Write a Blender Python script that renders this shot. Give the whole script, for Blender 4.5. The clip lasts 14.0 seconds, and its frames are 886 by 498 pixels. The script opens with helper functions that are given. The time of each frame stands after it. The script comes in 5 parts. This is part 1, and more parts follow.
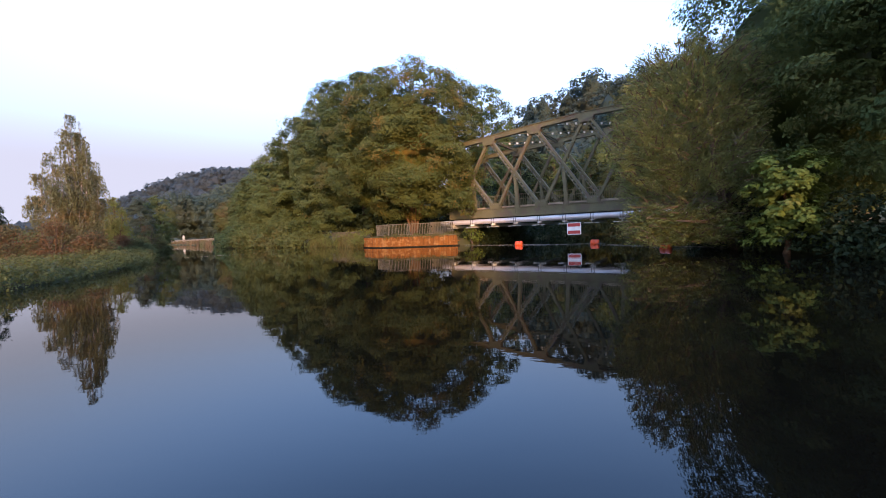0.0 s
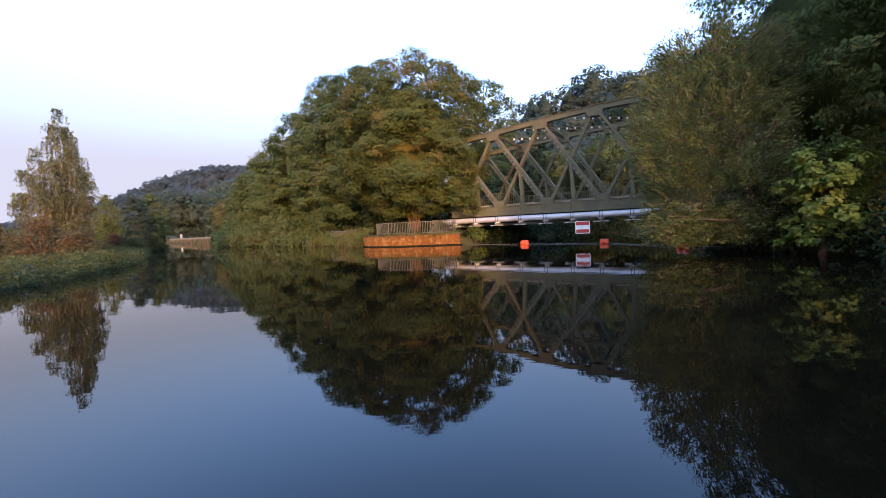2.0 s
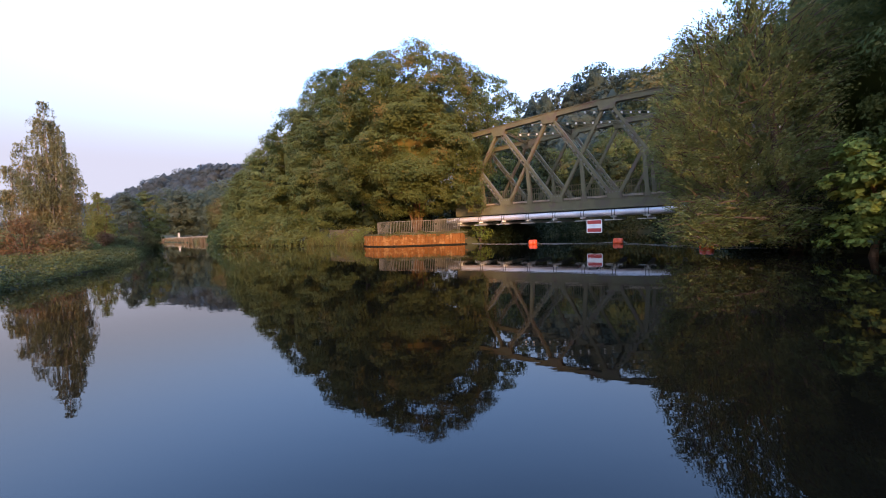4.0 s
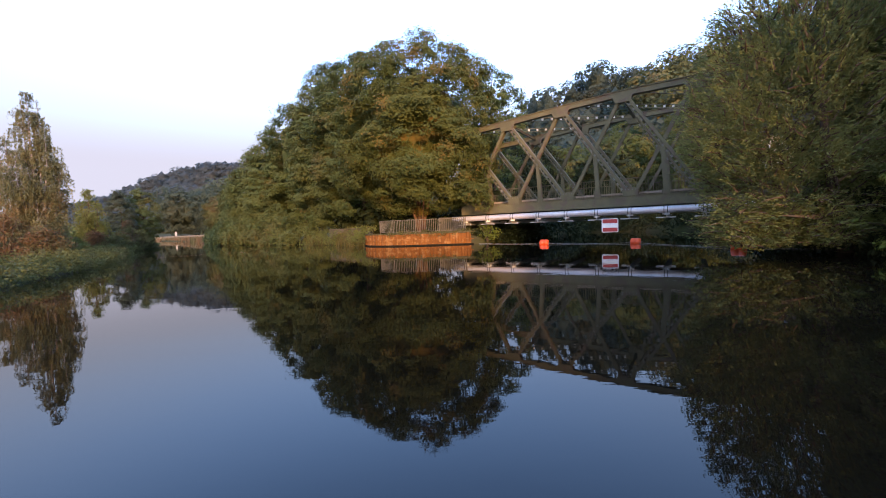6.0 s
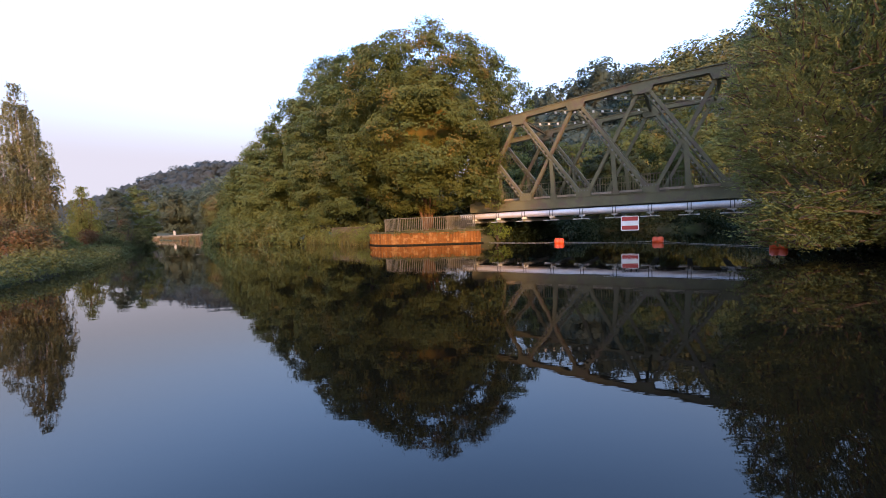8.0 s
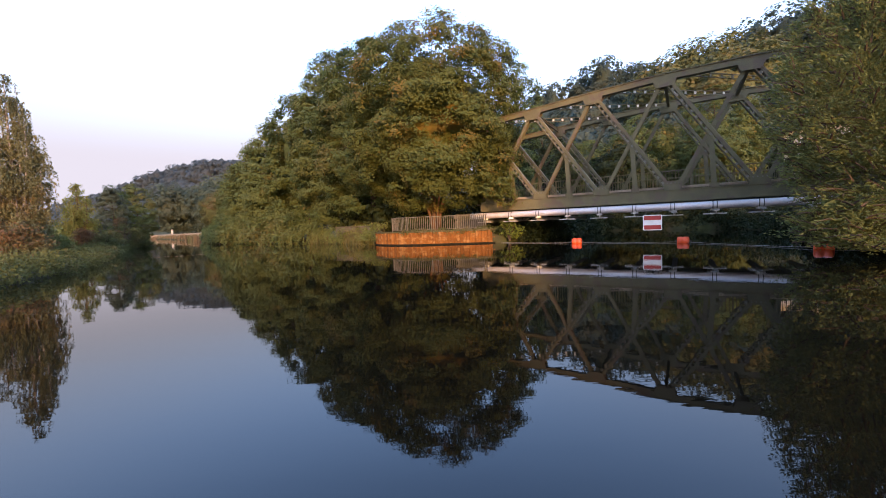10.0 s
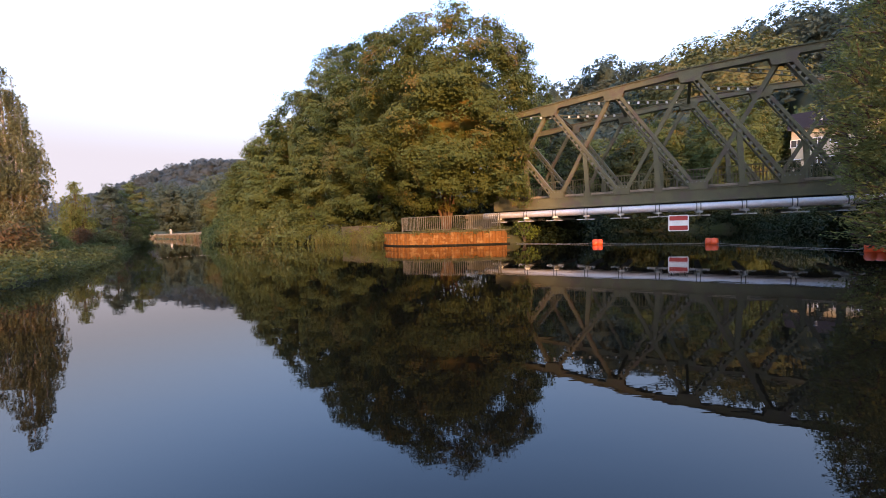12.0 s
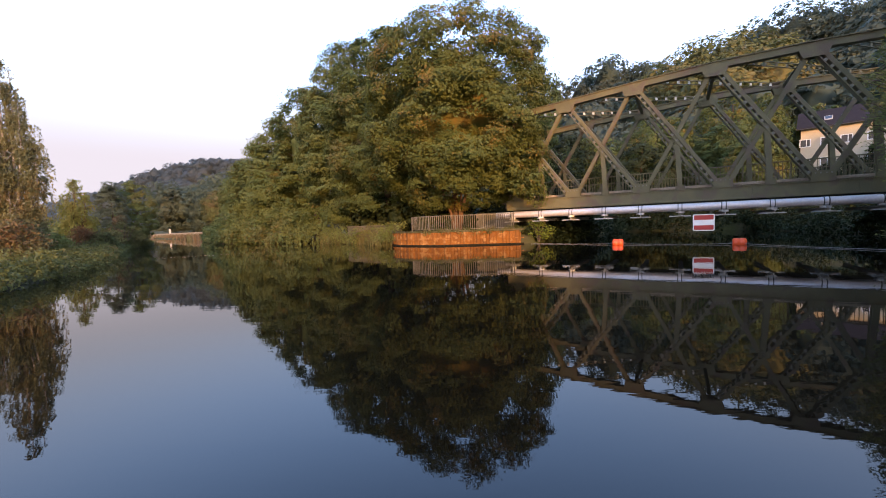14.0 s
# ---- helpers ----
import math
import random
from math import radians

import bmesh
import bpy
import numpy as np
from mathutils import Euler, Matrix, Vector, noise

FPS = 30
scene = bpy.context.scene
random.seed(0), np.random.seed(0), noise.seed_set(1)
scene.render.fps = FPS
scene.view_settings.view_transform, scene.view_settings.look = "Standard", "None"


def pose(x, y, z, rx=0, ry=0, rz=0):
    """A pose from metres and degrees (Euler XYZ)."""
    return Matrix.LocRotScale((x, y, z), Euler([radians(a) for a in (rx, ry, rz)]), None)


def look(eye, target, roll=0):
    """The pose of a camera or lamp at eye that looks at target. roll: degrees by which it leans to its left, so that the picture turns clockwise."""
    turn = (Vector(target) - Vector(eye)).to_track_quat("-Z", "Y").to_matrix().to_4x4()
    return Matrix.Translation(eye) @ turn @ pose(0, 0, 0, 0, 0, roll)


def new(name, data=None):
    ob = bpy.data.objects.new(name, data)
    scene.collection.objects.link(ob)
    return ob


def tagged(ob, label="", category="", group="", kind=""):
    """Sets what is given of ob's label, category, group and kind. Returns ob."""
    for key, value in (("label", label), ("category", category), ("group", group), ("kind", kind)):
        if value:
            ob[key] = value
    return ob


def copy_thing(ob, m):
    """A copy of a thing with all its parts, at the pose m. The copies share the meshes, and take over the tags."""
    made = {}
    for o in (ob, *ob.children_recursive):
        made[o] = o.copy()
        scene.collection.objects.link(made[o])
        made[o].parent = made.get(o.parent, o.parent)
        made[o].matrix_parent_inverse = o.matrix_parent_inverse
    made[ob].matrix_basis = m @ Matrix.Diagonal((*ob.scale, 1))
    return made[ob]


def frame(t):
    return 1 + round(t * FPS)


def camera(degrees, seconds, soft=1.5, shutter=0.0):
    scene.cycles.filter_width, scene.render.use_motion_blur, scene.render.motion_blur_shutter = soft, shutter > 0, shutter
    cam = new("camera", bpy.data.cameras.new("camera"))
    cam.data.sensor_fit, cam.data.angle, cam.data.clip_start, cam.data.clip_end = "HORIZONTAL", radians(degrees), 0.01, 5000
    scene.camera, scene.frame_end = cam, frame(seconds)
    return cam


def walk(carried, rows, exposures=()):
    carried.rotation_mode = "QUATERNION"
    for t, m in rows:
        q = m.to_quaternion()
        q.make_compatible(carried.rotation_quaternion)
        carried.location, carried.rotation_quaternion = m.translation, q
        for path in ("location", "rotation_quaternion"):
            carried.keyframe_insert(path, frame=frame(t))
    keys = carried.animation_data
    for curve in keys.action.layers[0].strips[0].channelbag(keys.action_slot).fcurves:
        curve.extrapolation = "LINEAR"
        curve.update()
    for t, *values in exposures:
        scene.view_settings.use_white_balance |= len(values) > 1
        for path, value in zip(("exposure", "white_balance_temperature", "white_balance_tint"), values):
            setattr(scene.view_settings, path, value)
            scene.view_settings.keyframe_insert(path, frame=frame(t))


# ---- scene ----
cam = camera(98.13, 14.0, 1.0)
# seconds, place, then yaw to the left, pitch up and lean to the left in degrees
PATH = [
    (0.0, -0.0, 0.0, 1.274, 0.49, -2.715, -2.288),
    (0.5, -0.046, 0.248, 1.285, 0.468, -2.798, -2.272),
    (1.0, -0.106, 0.491, 1.295, 0.488, -2.937, -2.357),
    (1.5, -0.176, 0.779, 1.308, 0.425, -2.937, -2.31),
    (2.0, -0.253, 1.058, 1.317, 0.392, -2.978, -2.281),
    (2.5, -0.348, 1.344, 1.326, 0.355, -3.033, -2.237),
    (3.0, -0.436, 1.615, 1.329, 0.318, -3.078, -2.254),
    (5.5, -0.973, 3.245, 1.315, 0.138, -3.193, -2.136),
    (6.0, -1.115, 3.55, 1.32, 0.089, -3.225, -2.113),
    (6.5, -1.264, 3.864, 1.317, 0.106, -3.26, -2.143),
    (7.0, -1.413, 4.176, 1.311, 0.054, -3.312, -2.184),
    (7.5, -1.585, 4.462, 1.31, 0.001, -3.316, -2.19),
    (8.0, -1.758, 4.736, 1.301, 0.002, -3.403, -2.173),
    (10.5, -2.791, 6.008, 1.33, -0.316, -3.515, -2.043),
    (11.0, -3.012, 6.232, 1.341, -0.347, -3.533, -2.014),
    (11.5, -3.256, 6.472, 1.347, -0.407, -3.518, -1.98),
    (12.0, -3.496, 6.693, 1.351, -0.469, -3.495, -1.943),
    (12.5, -3.736, 6.913, 1.348, -0.525, -3.54, -1.927),
    (13.0, -3.964, 7.111, 1.341, -0.588, -3.505, -1.87),
    (13.5, -4.177, 7.309, 1.333, -0.614, -3.447, -1.852),
    (14.0, -4.342, 7.465, 1.319, -0.644, -3.451, -1.84),
]


def gaze(x, y, z, yaw, pitch, lean):
    eye = Vector((x, y, z))
    a, b = radians(yaw), radians(pitch)
    return look(eye, eye + Vector((-math.sin(a) * math.cos(b), math.cos(a) * math.cos(b), math.sin(b))), lean)


walk(cam, [(t, gaze(*p)) for t, *p in PATH], [(0.0, 2.32, 6850, 13), (7.0, 2.36, 7250, 14), (14.0, 2.47, 8050, 15)])

# ---- world and light ----
SUN_EL, SUN_AZ = 9.0, 169.0      # degrees; azimuth clockwise from +y
world = bpy.data.worlds.new("morning_sky")
scene.world = world
world.use_nodes = True
wn = world.node_tree.nodes
sky = wn.new("ShaderNodeTexSky")
sky.sky_type, sky.sun_disc = "NISHITA", False
sky.sun_elevation, sky.sun_rotation = radians(SUN_EL), radians(SUN_AZ)
sky.air_density, sky.dust_density, sky.ozone_density = 1.0, 1.5, 4.0
wn["Background"].inputs["Strength"].default_value = 0.15
# morning haze whitens the sky towards the horizon
_tc, _sep, _mr, _mx = wn.new("ShaderNodeTexCoord"), wn.new("ShaderNodeSeparateXYZ"), wn.new("ShaderNodeMapRange"), wn.new("ShaderNodeMix")
_mx.data_type = "RGBA"
_tint = wn.new("ShaderNodeMix")
_tint.data_type, _tint.blend_type = "RGBA", "MULTIPLY"
_tint.inputs[0].default_value, _tint.inputs[7].default_value = 1.0, (2.75, 2.4, 2.45, 1)
_mr.inputs[1].default_value, _mr.inputs[2].default_value, _mr.inputs[3].default_value, _mr.inputs[4].default_value = 0.15, 0.62, 1.0, 0.0
_mr.interpolation_type = "SMOOTHSTEP"
# the haze glows warmer and brighter on the sun's side of the sky
_dot, _glow, _haze = wn.new("ShaderNodeVectorMath"), wn.new("ShaderNodeMapRange"), wn.new("ShaderNodeMix")
_dot.operation, _haze.data_type, _glow.interpolation_type = "DOT_PRODUCT", "RGBA", "SMOOTHSTEP"
_dot.inputs[1].default_value = (math.sin(radians(SUN_AZ)), math.cos(radians(SUN_AZ)), 0.15)
_glow.inputs[1].default_value, _glow.inputs[2].default_value = 0.0, 1.0
_haze.inputs[6].default_value, _haze.inputs[7].default_value = (0.955, 1.01, 1.31, 1), (3.5, 3.05, 2.9, 1)
for _p, _q in ((_tc.outputs["Generated"], _dot.inputs[0]), (_dot.outputs["Value"], _glow.inputs[0]), (_glow.outputs[0], _haze.inputs[0]), (_haze.outputs[2], _mx.inputs[7])):
    world.node_tree.links.new(_p, _q)
for _p, _q in ((_tc.outputs["Generated"], _sep.inputs[0]), (_sep.outputs["Z"], _mr.inputs[0]), (_mr.outputs[0], _mx.inputs[0]),
               (sky.outputs["Color"], _tint.inputs[6]), (_tint.outputs[2], _mx.inputs[6]), (_mx.outputs[2], wn["Background"].inputs["Color"])):
    world.node_tree.links.new(_p, _q)
sun = new("sun", bpy.data.lights.new("sun", "SUN"))
sun.data.energy, sun.data.angle, sun.data.color = 1.35, radians(6.0), (1.0, 0.58, 0.28)
_a, _e = radians(SUN_AZ), radians(SUN_EL)
sun.matrix_world = look((0, 0, 60), (-math.sin(_a) * math.cos(_e) * 10, -math.cos(_a) * math.cos(_e) * 10, 60 - math.sin(_e) * 10))


# ---- materials ----
def material(name, base, rough=0.7, metal=0.0, second=None, scale=2.0, fine=25.0, bump=0.15, patch=None, patch_scale=0.6):
    """A painted, weathered or earthen surface: two tones at two scales, fine relief and an optional stain colour."""
    m = bpy.data.materials.new(name)
    m.use_nodes = True
    n, l = m.node_tree.nodes, m.node_tree.links
    p = n["Principled BSDF"]
    geo = n.new("ShaderNodeNewGeometry")
    big, small = n.new("ShaderNodeTexNoise"), n.new("ShaderNodeTexNoise")
    big.inputs["Scale"].default_value, small.inputs["Scale"].default_value = scale, fine
    big.inputs["Detail"].default_value = small.inputs["Detail"].default_value = 5
    for t in (big, small):
        l.new(geo.outputs["Position"], t.inputs["Vector"])
    mix = n.new("ShaderNodeMix")
    mix.data_type = "RGBA"
    mix.inputs[6].default_value = (*base, 1)
    mix.inputs[7].default_value = (*(second or [c * 0.6 for c in base]), 1)
    ramp = n.new("ShaderNodeMapRange")
    ramp.inputs[1].default_value, ramp.inputs[2].default_value = 0.35, 0.65
    l.new(big.outputs["Fac"], ramp.inputs[0])
    l.new(ramp.outputs[0], mix.inputs[0])
    out = mix.outputs[2]
    if patch:
        st = n.new("ShaderNodeTexNoise")
        st.inputs["Scale"].default_value, st.inputs["Detail"].default_value = patch_scale, 8
        l.new(geo.outputs["Position"], st.inputs["Vector"])
        r2 = n.new("ShaderNodeMapRange")
        r2.inputs[1].default_value, r2.inputs[2].default_value = 0.52, 0.62
        l.new(st.outputs["Fac"], r2.inputs[0])
        m2 = n.new("ShaderNodeMix")
        m2.data_type = "RGBA"
        m2.inputs[7].default_value = (*patch, 1)
        l.new(out, m2.inputs[6])
        l.new(r2.outputs[0], m2.inputs[0])
        out = m2.outputs[2]
    hsv = n.new("ShaderNodeHueSaturation")
    v = n.new("ShaderNodeMapRange")
    v.inputs[3].default_value, v.inputs[4].default_value = 0.75, 1.25
    l.new(small.outputs["Fac"], v.inputs[0])
    l.new(v.outputs[0], hsv.inputs["Value"])
    l.new(out, hsv.inputs["Color"])
    l.new(hsv.outputs[0], p.inputs["Base Color"])
    p.inputs["Roughness"].default_value, p.inputs["Metallic"].default_value = rough, metal
    p.inputs["Specular IOR Level"].default_value = 0.1 if rough > 0.84 else 0.4
    bm_ = n.new("ShaderNodeBump")
    bm_.inputs["Strength"].default_value, bm_.inputs["Distance"].default_value = bump, 0.03
    l.new(small.outputs["Fac"], bm_.inputs["Height"])
    l.new(bm_.outputs[0], p.inputs["Normal"])
    return m


def leaf_material(name, a, b, c, through_light=0.25, patch_scale=0.25, share=0.18):
    """Leaves: each leaf takes its own tone between a and b; some whole sprays turn to the autumn colour c."""
    m = bpy.data.materials.new(name)
    m.use_nodes = True
    n, l = m.node_tree.nodes, m.node_tree.links
    p, geo = n["Principled BSDF"], n.new("ShaderNodeNewGeometry")
    mix, mix2 = n.new("ShaderNodeMix"), n.new("ShaderNodeMix")
    mix.data_type = mix2.data_type = "RGBA"
    mix.inputs[6].default_value, mix.inputs[7].default_value, mix2.inputs[7].default_value = (*a, 1), (*b, 1), (*c, 1)
    tone, stretch, blend = n.new("ShaderNodeTexNoise"), n.new("ShaderNodeMapRange"), n.new("ShaderNodeMath")
    tone.inputs["Scale"].default_value, tone.inputs["Detail"].default_value = patch_scale * 1.7, 3
    l.new(geo.outputs["Position"], tone.inputs["Vector"])
    stretch.inputs[1].default_value, stretch.inputs[2].default_value, stretch.inputs[3].default_value, stretch.inputs[4].default_value = 0.36, 0.64, -0.2, 0.85
    l.new(tone.outputs["Fac"], stretch.inputs[0])
    blend.operation = "MULTIPLY_ADD"
    blend.inputs[1].default_value = 0.4
    l.new(geo.outputs["Random Per Island"], blend.inputs[0])
    l.new(stretch.outputs[0], blend.inputs[2])
    l.new(blend.outputs[0], mix.inputs[0])
    t = n.new("ShaderNodeTexNoise")
    t.inputs["Scale"].default_value, t.inputs["Detail"].default_value = patch_scale, 6
    l.new(geo.outputs["Position"], t.inputs["Vector"])
    add = n.new("ShaderNodeMath")
    add.operation = "MULTIPLY_ADD"
    l.new(geo.outputs["Random Per Island"], add.inputs[0])
    add.inputs[1].default_value = 0.13
    l.new(t.outputs["Fac"], add.inputs[2])
    r = n.new("ShaderNodeMapRange")
    r.inputs[1].default_value, r.inputs[2].default_value = 0.74 - share, 0.86 - share
    l.new(add.outputs[0], r.inputs[0])
    l.new(r.outputs[0], mix2.inputs[0])
    l.new(mix.outputs[2], mix2.inputs[6])
    l.new(mix2.outputs[2], p.inputs["Base Color"])
    p.inputs["Roughness"].default_value = 0.65
    p.inputs["Specular IOR Level"].default_value = 0.15
    tr, ms = n.new("ShaderNodeBsdfTranslucent"), n.new("ShaderNodeMixShader")
    l.new(mix2.outputs[2], tr.inputs["Color"])
    ms.inputs[0].default_value = through_light
    l.new(p.outputs[0], ms.inputs[1])
    l.new(tr.outputs[0], ms.inputs[2])
    l.new(ms.outputs[0], n["Material Output"].inputs["Surface"])
    return m


STEEL = material("green_grey_bridge_paint", (0.108, 0.096, 0.046), 0.72, 0.0, (0.08, 0.072, 0.036), 1.2, 30, 0.1, (0.09, 0.066, 0.042), 1.4)
STEEL_DARK = material("dark_steel", (0.05, 0.05, 0.045), 0.65, 0.0, None, 1.5, 30)
PIPE = material("aluminium_pipe_jacket", (0.58, 0.53, 0.51), 0.42, 0.3, (0.48, 0.44, 0.43), 0.8, 12, 0.03)
PALE_STEEL = material("galvanised_steel", (0.42, 0.41, 0.38), 0.5, 0.3, (0.3, 0.29, 0.26), 3, 40, 0.05)
# lighter than STEEL: light caught by the battens is put into the colour
BATTEN_LIT = material("lit_batten_paint", (0.15, 0.14, 0.105), 0.6, 0.0, (0.09, 0.085, 0.065), 3, 40)
BATTEN = material("pale_batten_paint", (0.48, 0.45, 0.37), 0.6, 0.0, None, 3, 40)
RUST = material("rusted_sheet_pile", (0.20, 0.078, 0.02), 0.85, 0.0, (0.13, 0.052, 0.015), 1.6, 22, 0.4, (0.25, 0.125, 0.045), 3.2)
CAP = material("mossy_concrete_capping", (0.09, 0.075, 0.04), 0.95, 0.0, (0.05, 0.05, 0.02), 2.5, 20, 0.4)
RAIL = material("weathered_railing_zinc", (0.16, 0.145, 0.115), 0.55, 0.3, (0.11, 0.095, 0.075), 4, 40)
CONCRETE = material("pale_concrete", (0.12, 0.10, 0.07), 0.9, 0.0, (0.07, 0.065, 0.04), 1.0, 15, 0.3)
ABUT = material("dark_stone_abutment", (0.16, 0.14, 0.12), 0.9, 0.0, (0.08, 0.08, 0.06), 1.0, 12, 0.5)
SIGN_RED = material("sign_red", (0.42, 0.035, 0.03), 0.45, 0.0, (0.36, 0.03, 0.025), 3, 50, 0.02)
SIGN_WHITE = material("sign_white", (0.80, 0.77, 0.72), 0.45, 0.0, (0.72, 0.70, 0.66), 3, 50, 0.02)
BUOY = material("orange_float_plastic", (0.75, 0.09, 0.02), 0.45, 0.0, (0.6, 0.07, 0.02), 4, 30, 0.03)
ROPE = material("wet_rope", (0.22, 0.21, 0.19), 0.9, 0.0, None, 6, 60)
BARK = material("bark", (0.10, 0.07, 0.05), 0.95, 0.0, (0.05, 0.04, 0.03), 3, 25, 0.8)
# redder, lighter BARK: warm sun on the trunks is put into the colour
BARK_LIT = material("red_brown_sunlit_bark", (0.15, 0.085, 0.05), 0.95, 0.0, (0.08, 0.05, 0.03), 3, 25, 0.8)
BIRCH_BARK = material("birch_bark", (0.30, 0.27, 0.24), 0.9, 0.0, (0.09, 0.075, 0.065), 5, 20, 0.5)
PLASTER = material("cream_plaster", (0.46, 0.385, 0.27), 0.9, 0.0, (0.42, 0.35, 0.25), 1.0, 30, 0.1)
SLATE = material("slate_roof", (0.022, 0.018, 0.02), 0.95, 0.0, (0.016, 0.014, 0.016), 2.0, 20, 0.4)
FRAME_WHITE = material("white_window_paint", (0.78, 0.77, 0.74), 0.5, 0.0, (0.7, 0.69, 0.66), 3, 40, 0.02)
ALGAE = material("wet_algae_band", (0.018, 0.014, 0.008), 0.95, 0.0, (0.012, 0.011, 0.006), 3, 30, 0.2)
# FRAME_WHITE darkened: shade on the far marker board is put into the colour
DULL_WHITE = material("dull_white_board", (0.32, 0.30, 0.26), 0.8, 0.0, (0.26, 0.24, 0.21), 2, 30, 0.05)
DECK = material("worn_deck_boards", (0.30, 0.24, 0.17), 0.9, 0.0, (0.2, 0.16, 0.12), 2, 20, 0.3)
EMBANK = material("tan_stone_facing", (0.27, 0.21, 0.14), 0.95, 0.0, (0.19, 0.145, 0.09), 0.8, 6, 0.6)
EARTH = material("grassy_earth", (0.048, 0.055, 0.02), 0.95, 0.0, (0.06, 0.05, 0.028), 0.5, 6, 0.6)

L_CHESTNUT = leaf_material("chestnut_leaves", (0.071, 0.092, 0.026), (0.119, 0.132, 0.037), (0.19, 0.132, 0.037), 0.42, 0.45, 0.115)
L_BROAD = leaf_material("broad_leaves", (0.064, 0.092, 0.032), (0.109, 0.133, 0.042), (0.137, 0.125, 0.048), 0.42, 0.3, 0.12)
L_ALDER = leaf_material("alder_leaves", (0.078, 0.109, 0.039), (0.128, 0.149, 0.052), (0.150, 0.141, 0.054), 0.42, 0.3, 0.12)
# dark leaves; shade under bridge and trees is put into the near-black colour
L_SHADE_DARK = leaf_material("shade_dark_leaves", (0.014, 0.023, 0.008), (0.030, 0.040, 0.013), (0.048, 0.048, 0.017), 0.2, 0.3, 0.06)
L_ROBINIA = leaf_material("robinia_leaves", (0.066, 0.094, 0.029), (0.121, 0.143, 0.044), (0.154, 0.138, 0.050), 0.38, 0.35, 0.06)
L_MAPLE = leaf_material("bright_maple_leaves", (0.105, 0.14, 0.028), (0.15, 0.185, 0.036), (0.19, 0.19, 0.045), 0.35, 0.8, 0.08)
L_WILLOW = leaf_material("willow_leaves", (0.108, 0.133, 0.046), (0.168, 0.184, 0.062), (0.180, 0.155, 0.062), 0.42, 0.6, 0.10)
L_BIRCH = leaf_material("birch_leaves", (0.093, 0.099, 0.048), (0.154, 0.145, 0.068), (0.194, 0.137, 0.068), 0.25, 0.4, 0.12)
L_RUST = leaf_material("rust_leaves", (0.108, 0.058, 0.028), (0.148, 0.081, 0.038), (0.093, 0.085, 0.038), 0.25, 0.6, 0.22)
L_YELLOW = leaf_material("yellow_green_leaves", (0.107, 0.135, 0.039), (0.165, 0.178, 0.058), (0.190, 0.158, 0.058), 0.35, 0.5, 0.12)
L_HERB = leaf_material("herb_leaves", (0.080, 0.090, 0.031), (0.116, 0.118, 0.042), (0.142, 0.112, 0.054), 0.3, 0.6, 0.14)
L_BRAMBLE = leaf_material("bramble_leaves", (0.066, 0.076, 0.024), (0.099, 0.104, 0.033), (0.118, 0.099, 0.040), 0.3, 0.6, 0.10)
# distance haze is put into the pale, bluish colours of these two
L_FAR = leaf_material("haze_tinted_far_leaves", (0.064, 0.088, 0.066), (0.077, 0.099, 0.073), (0.088, 0.095, 0.066), 0.5, 0.03, 0.12)
L_VALLEY = leaf_material("haze_tinted_valley_leaves", (0.084, 0.108, 0.076), (0.106, 0.128, 0.085), (0.114, 0.120, 0.078), 0.6, 0.06, 0.06)
L_OLIVE = leaf_material("olive_grove_leaves", (0.085, 0.095, 0.034), (0.125, 0.125, 0.045), (0.15, 0.125, 0.05), 0.35, 0.12, 0.16)
# the hill's haze is painted in: pale blue leaves, flattened by high translucency
L_HILL = leaf_material("haze_tinted_hill_leaves", (0.132, 0.16, 0.165), (0.142, 0.168, 0.17), (0.146, 0.165, 0.164), 0.75, 0.02, 0.12)
L_FAR_REED = leaf_material("russet_reed_blades", (0.105, 0.07, 0.038), (0.15, 0.105, 0.056), (0.085, 0.085, 0.038), 0.25, 0.1, 0.2)
L_REED = leaf_material("reed_blades", (0.07, 0.075, 0.026), (0.13, 0.108, 0.04), (0.065, 0.085, 0.026), 0.25, 0.4, 0.2)


def water_material():
    m = bpy.data.materials.new("river_water")
    m.use_nodes = True
    n, l = m.node_tree.nodes, m.node_tree.links
    p = n["Principled BSDF"]
    p.inputs["Base Color"].default_value = (0.0028, 0.0026, 0.0018, 1)
    p.inputs["Roughness"].default_value = 0.015
    p.inputs["IOR"].default_value = 1.333
    geo, mp = n.new("ShaderNodeNewGeometry"), n.new("ShaderNodeMapping")
    mp.inputs["Scale"].default_value = (0.35, 0.9, 1)
    l.new(geo.outputs["Position"], mp.inputs["Vector"])
    t, t2 = n.new("ShaderNodeTexNoise"), n.new("ShaderNodeTexNoise")
    t.inputs["Scale"].default_value, t.inputs["Detail"].default_value = 1.0, 2
    t2.inputs["Scale"].default_value, t2.inputs["Detail"].default_value = 6.5, 3
    l.new(mp.outputs[0], t.inputs["Vector"])
    l.new(mp.outputs[0], t2.inputs["Vector"])
    add = n.new("ShaderNodeMath")
    add.operation = "MULTIPLY_ADD"
    l.new(t2.outputs["Fac"], add.inputs[0])
    add.inputs[1].default_value = 0.22
    l.new(t.outputs["Fac"], add.inputs[2])
    b = n.new("ShaderNodeBump")
    b.inputs["Strength"].default_value, b.inputs["Distance"].default_value = 1.0, 0.0027
    l.new(add.outputs[0], b.inputs["Height"])
    l.new(b.outputs[0], p.inputs["Normal"])
    return m


def glass_material():
    m = bpy.data.materials.new("window_glass")
    m.use_nodes = True
    p = m.node_tree.nodes["Principled BSDF"]
    p.inputs["Base Color"].default_value, p.inputs["Roughness"].default_value = (0.02, 0.02, 0.025, 1), 0.05
    return m


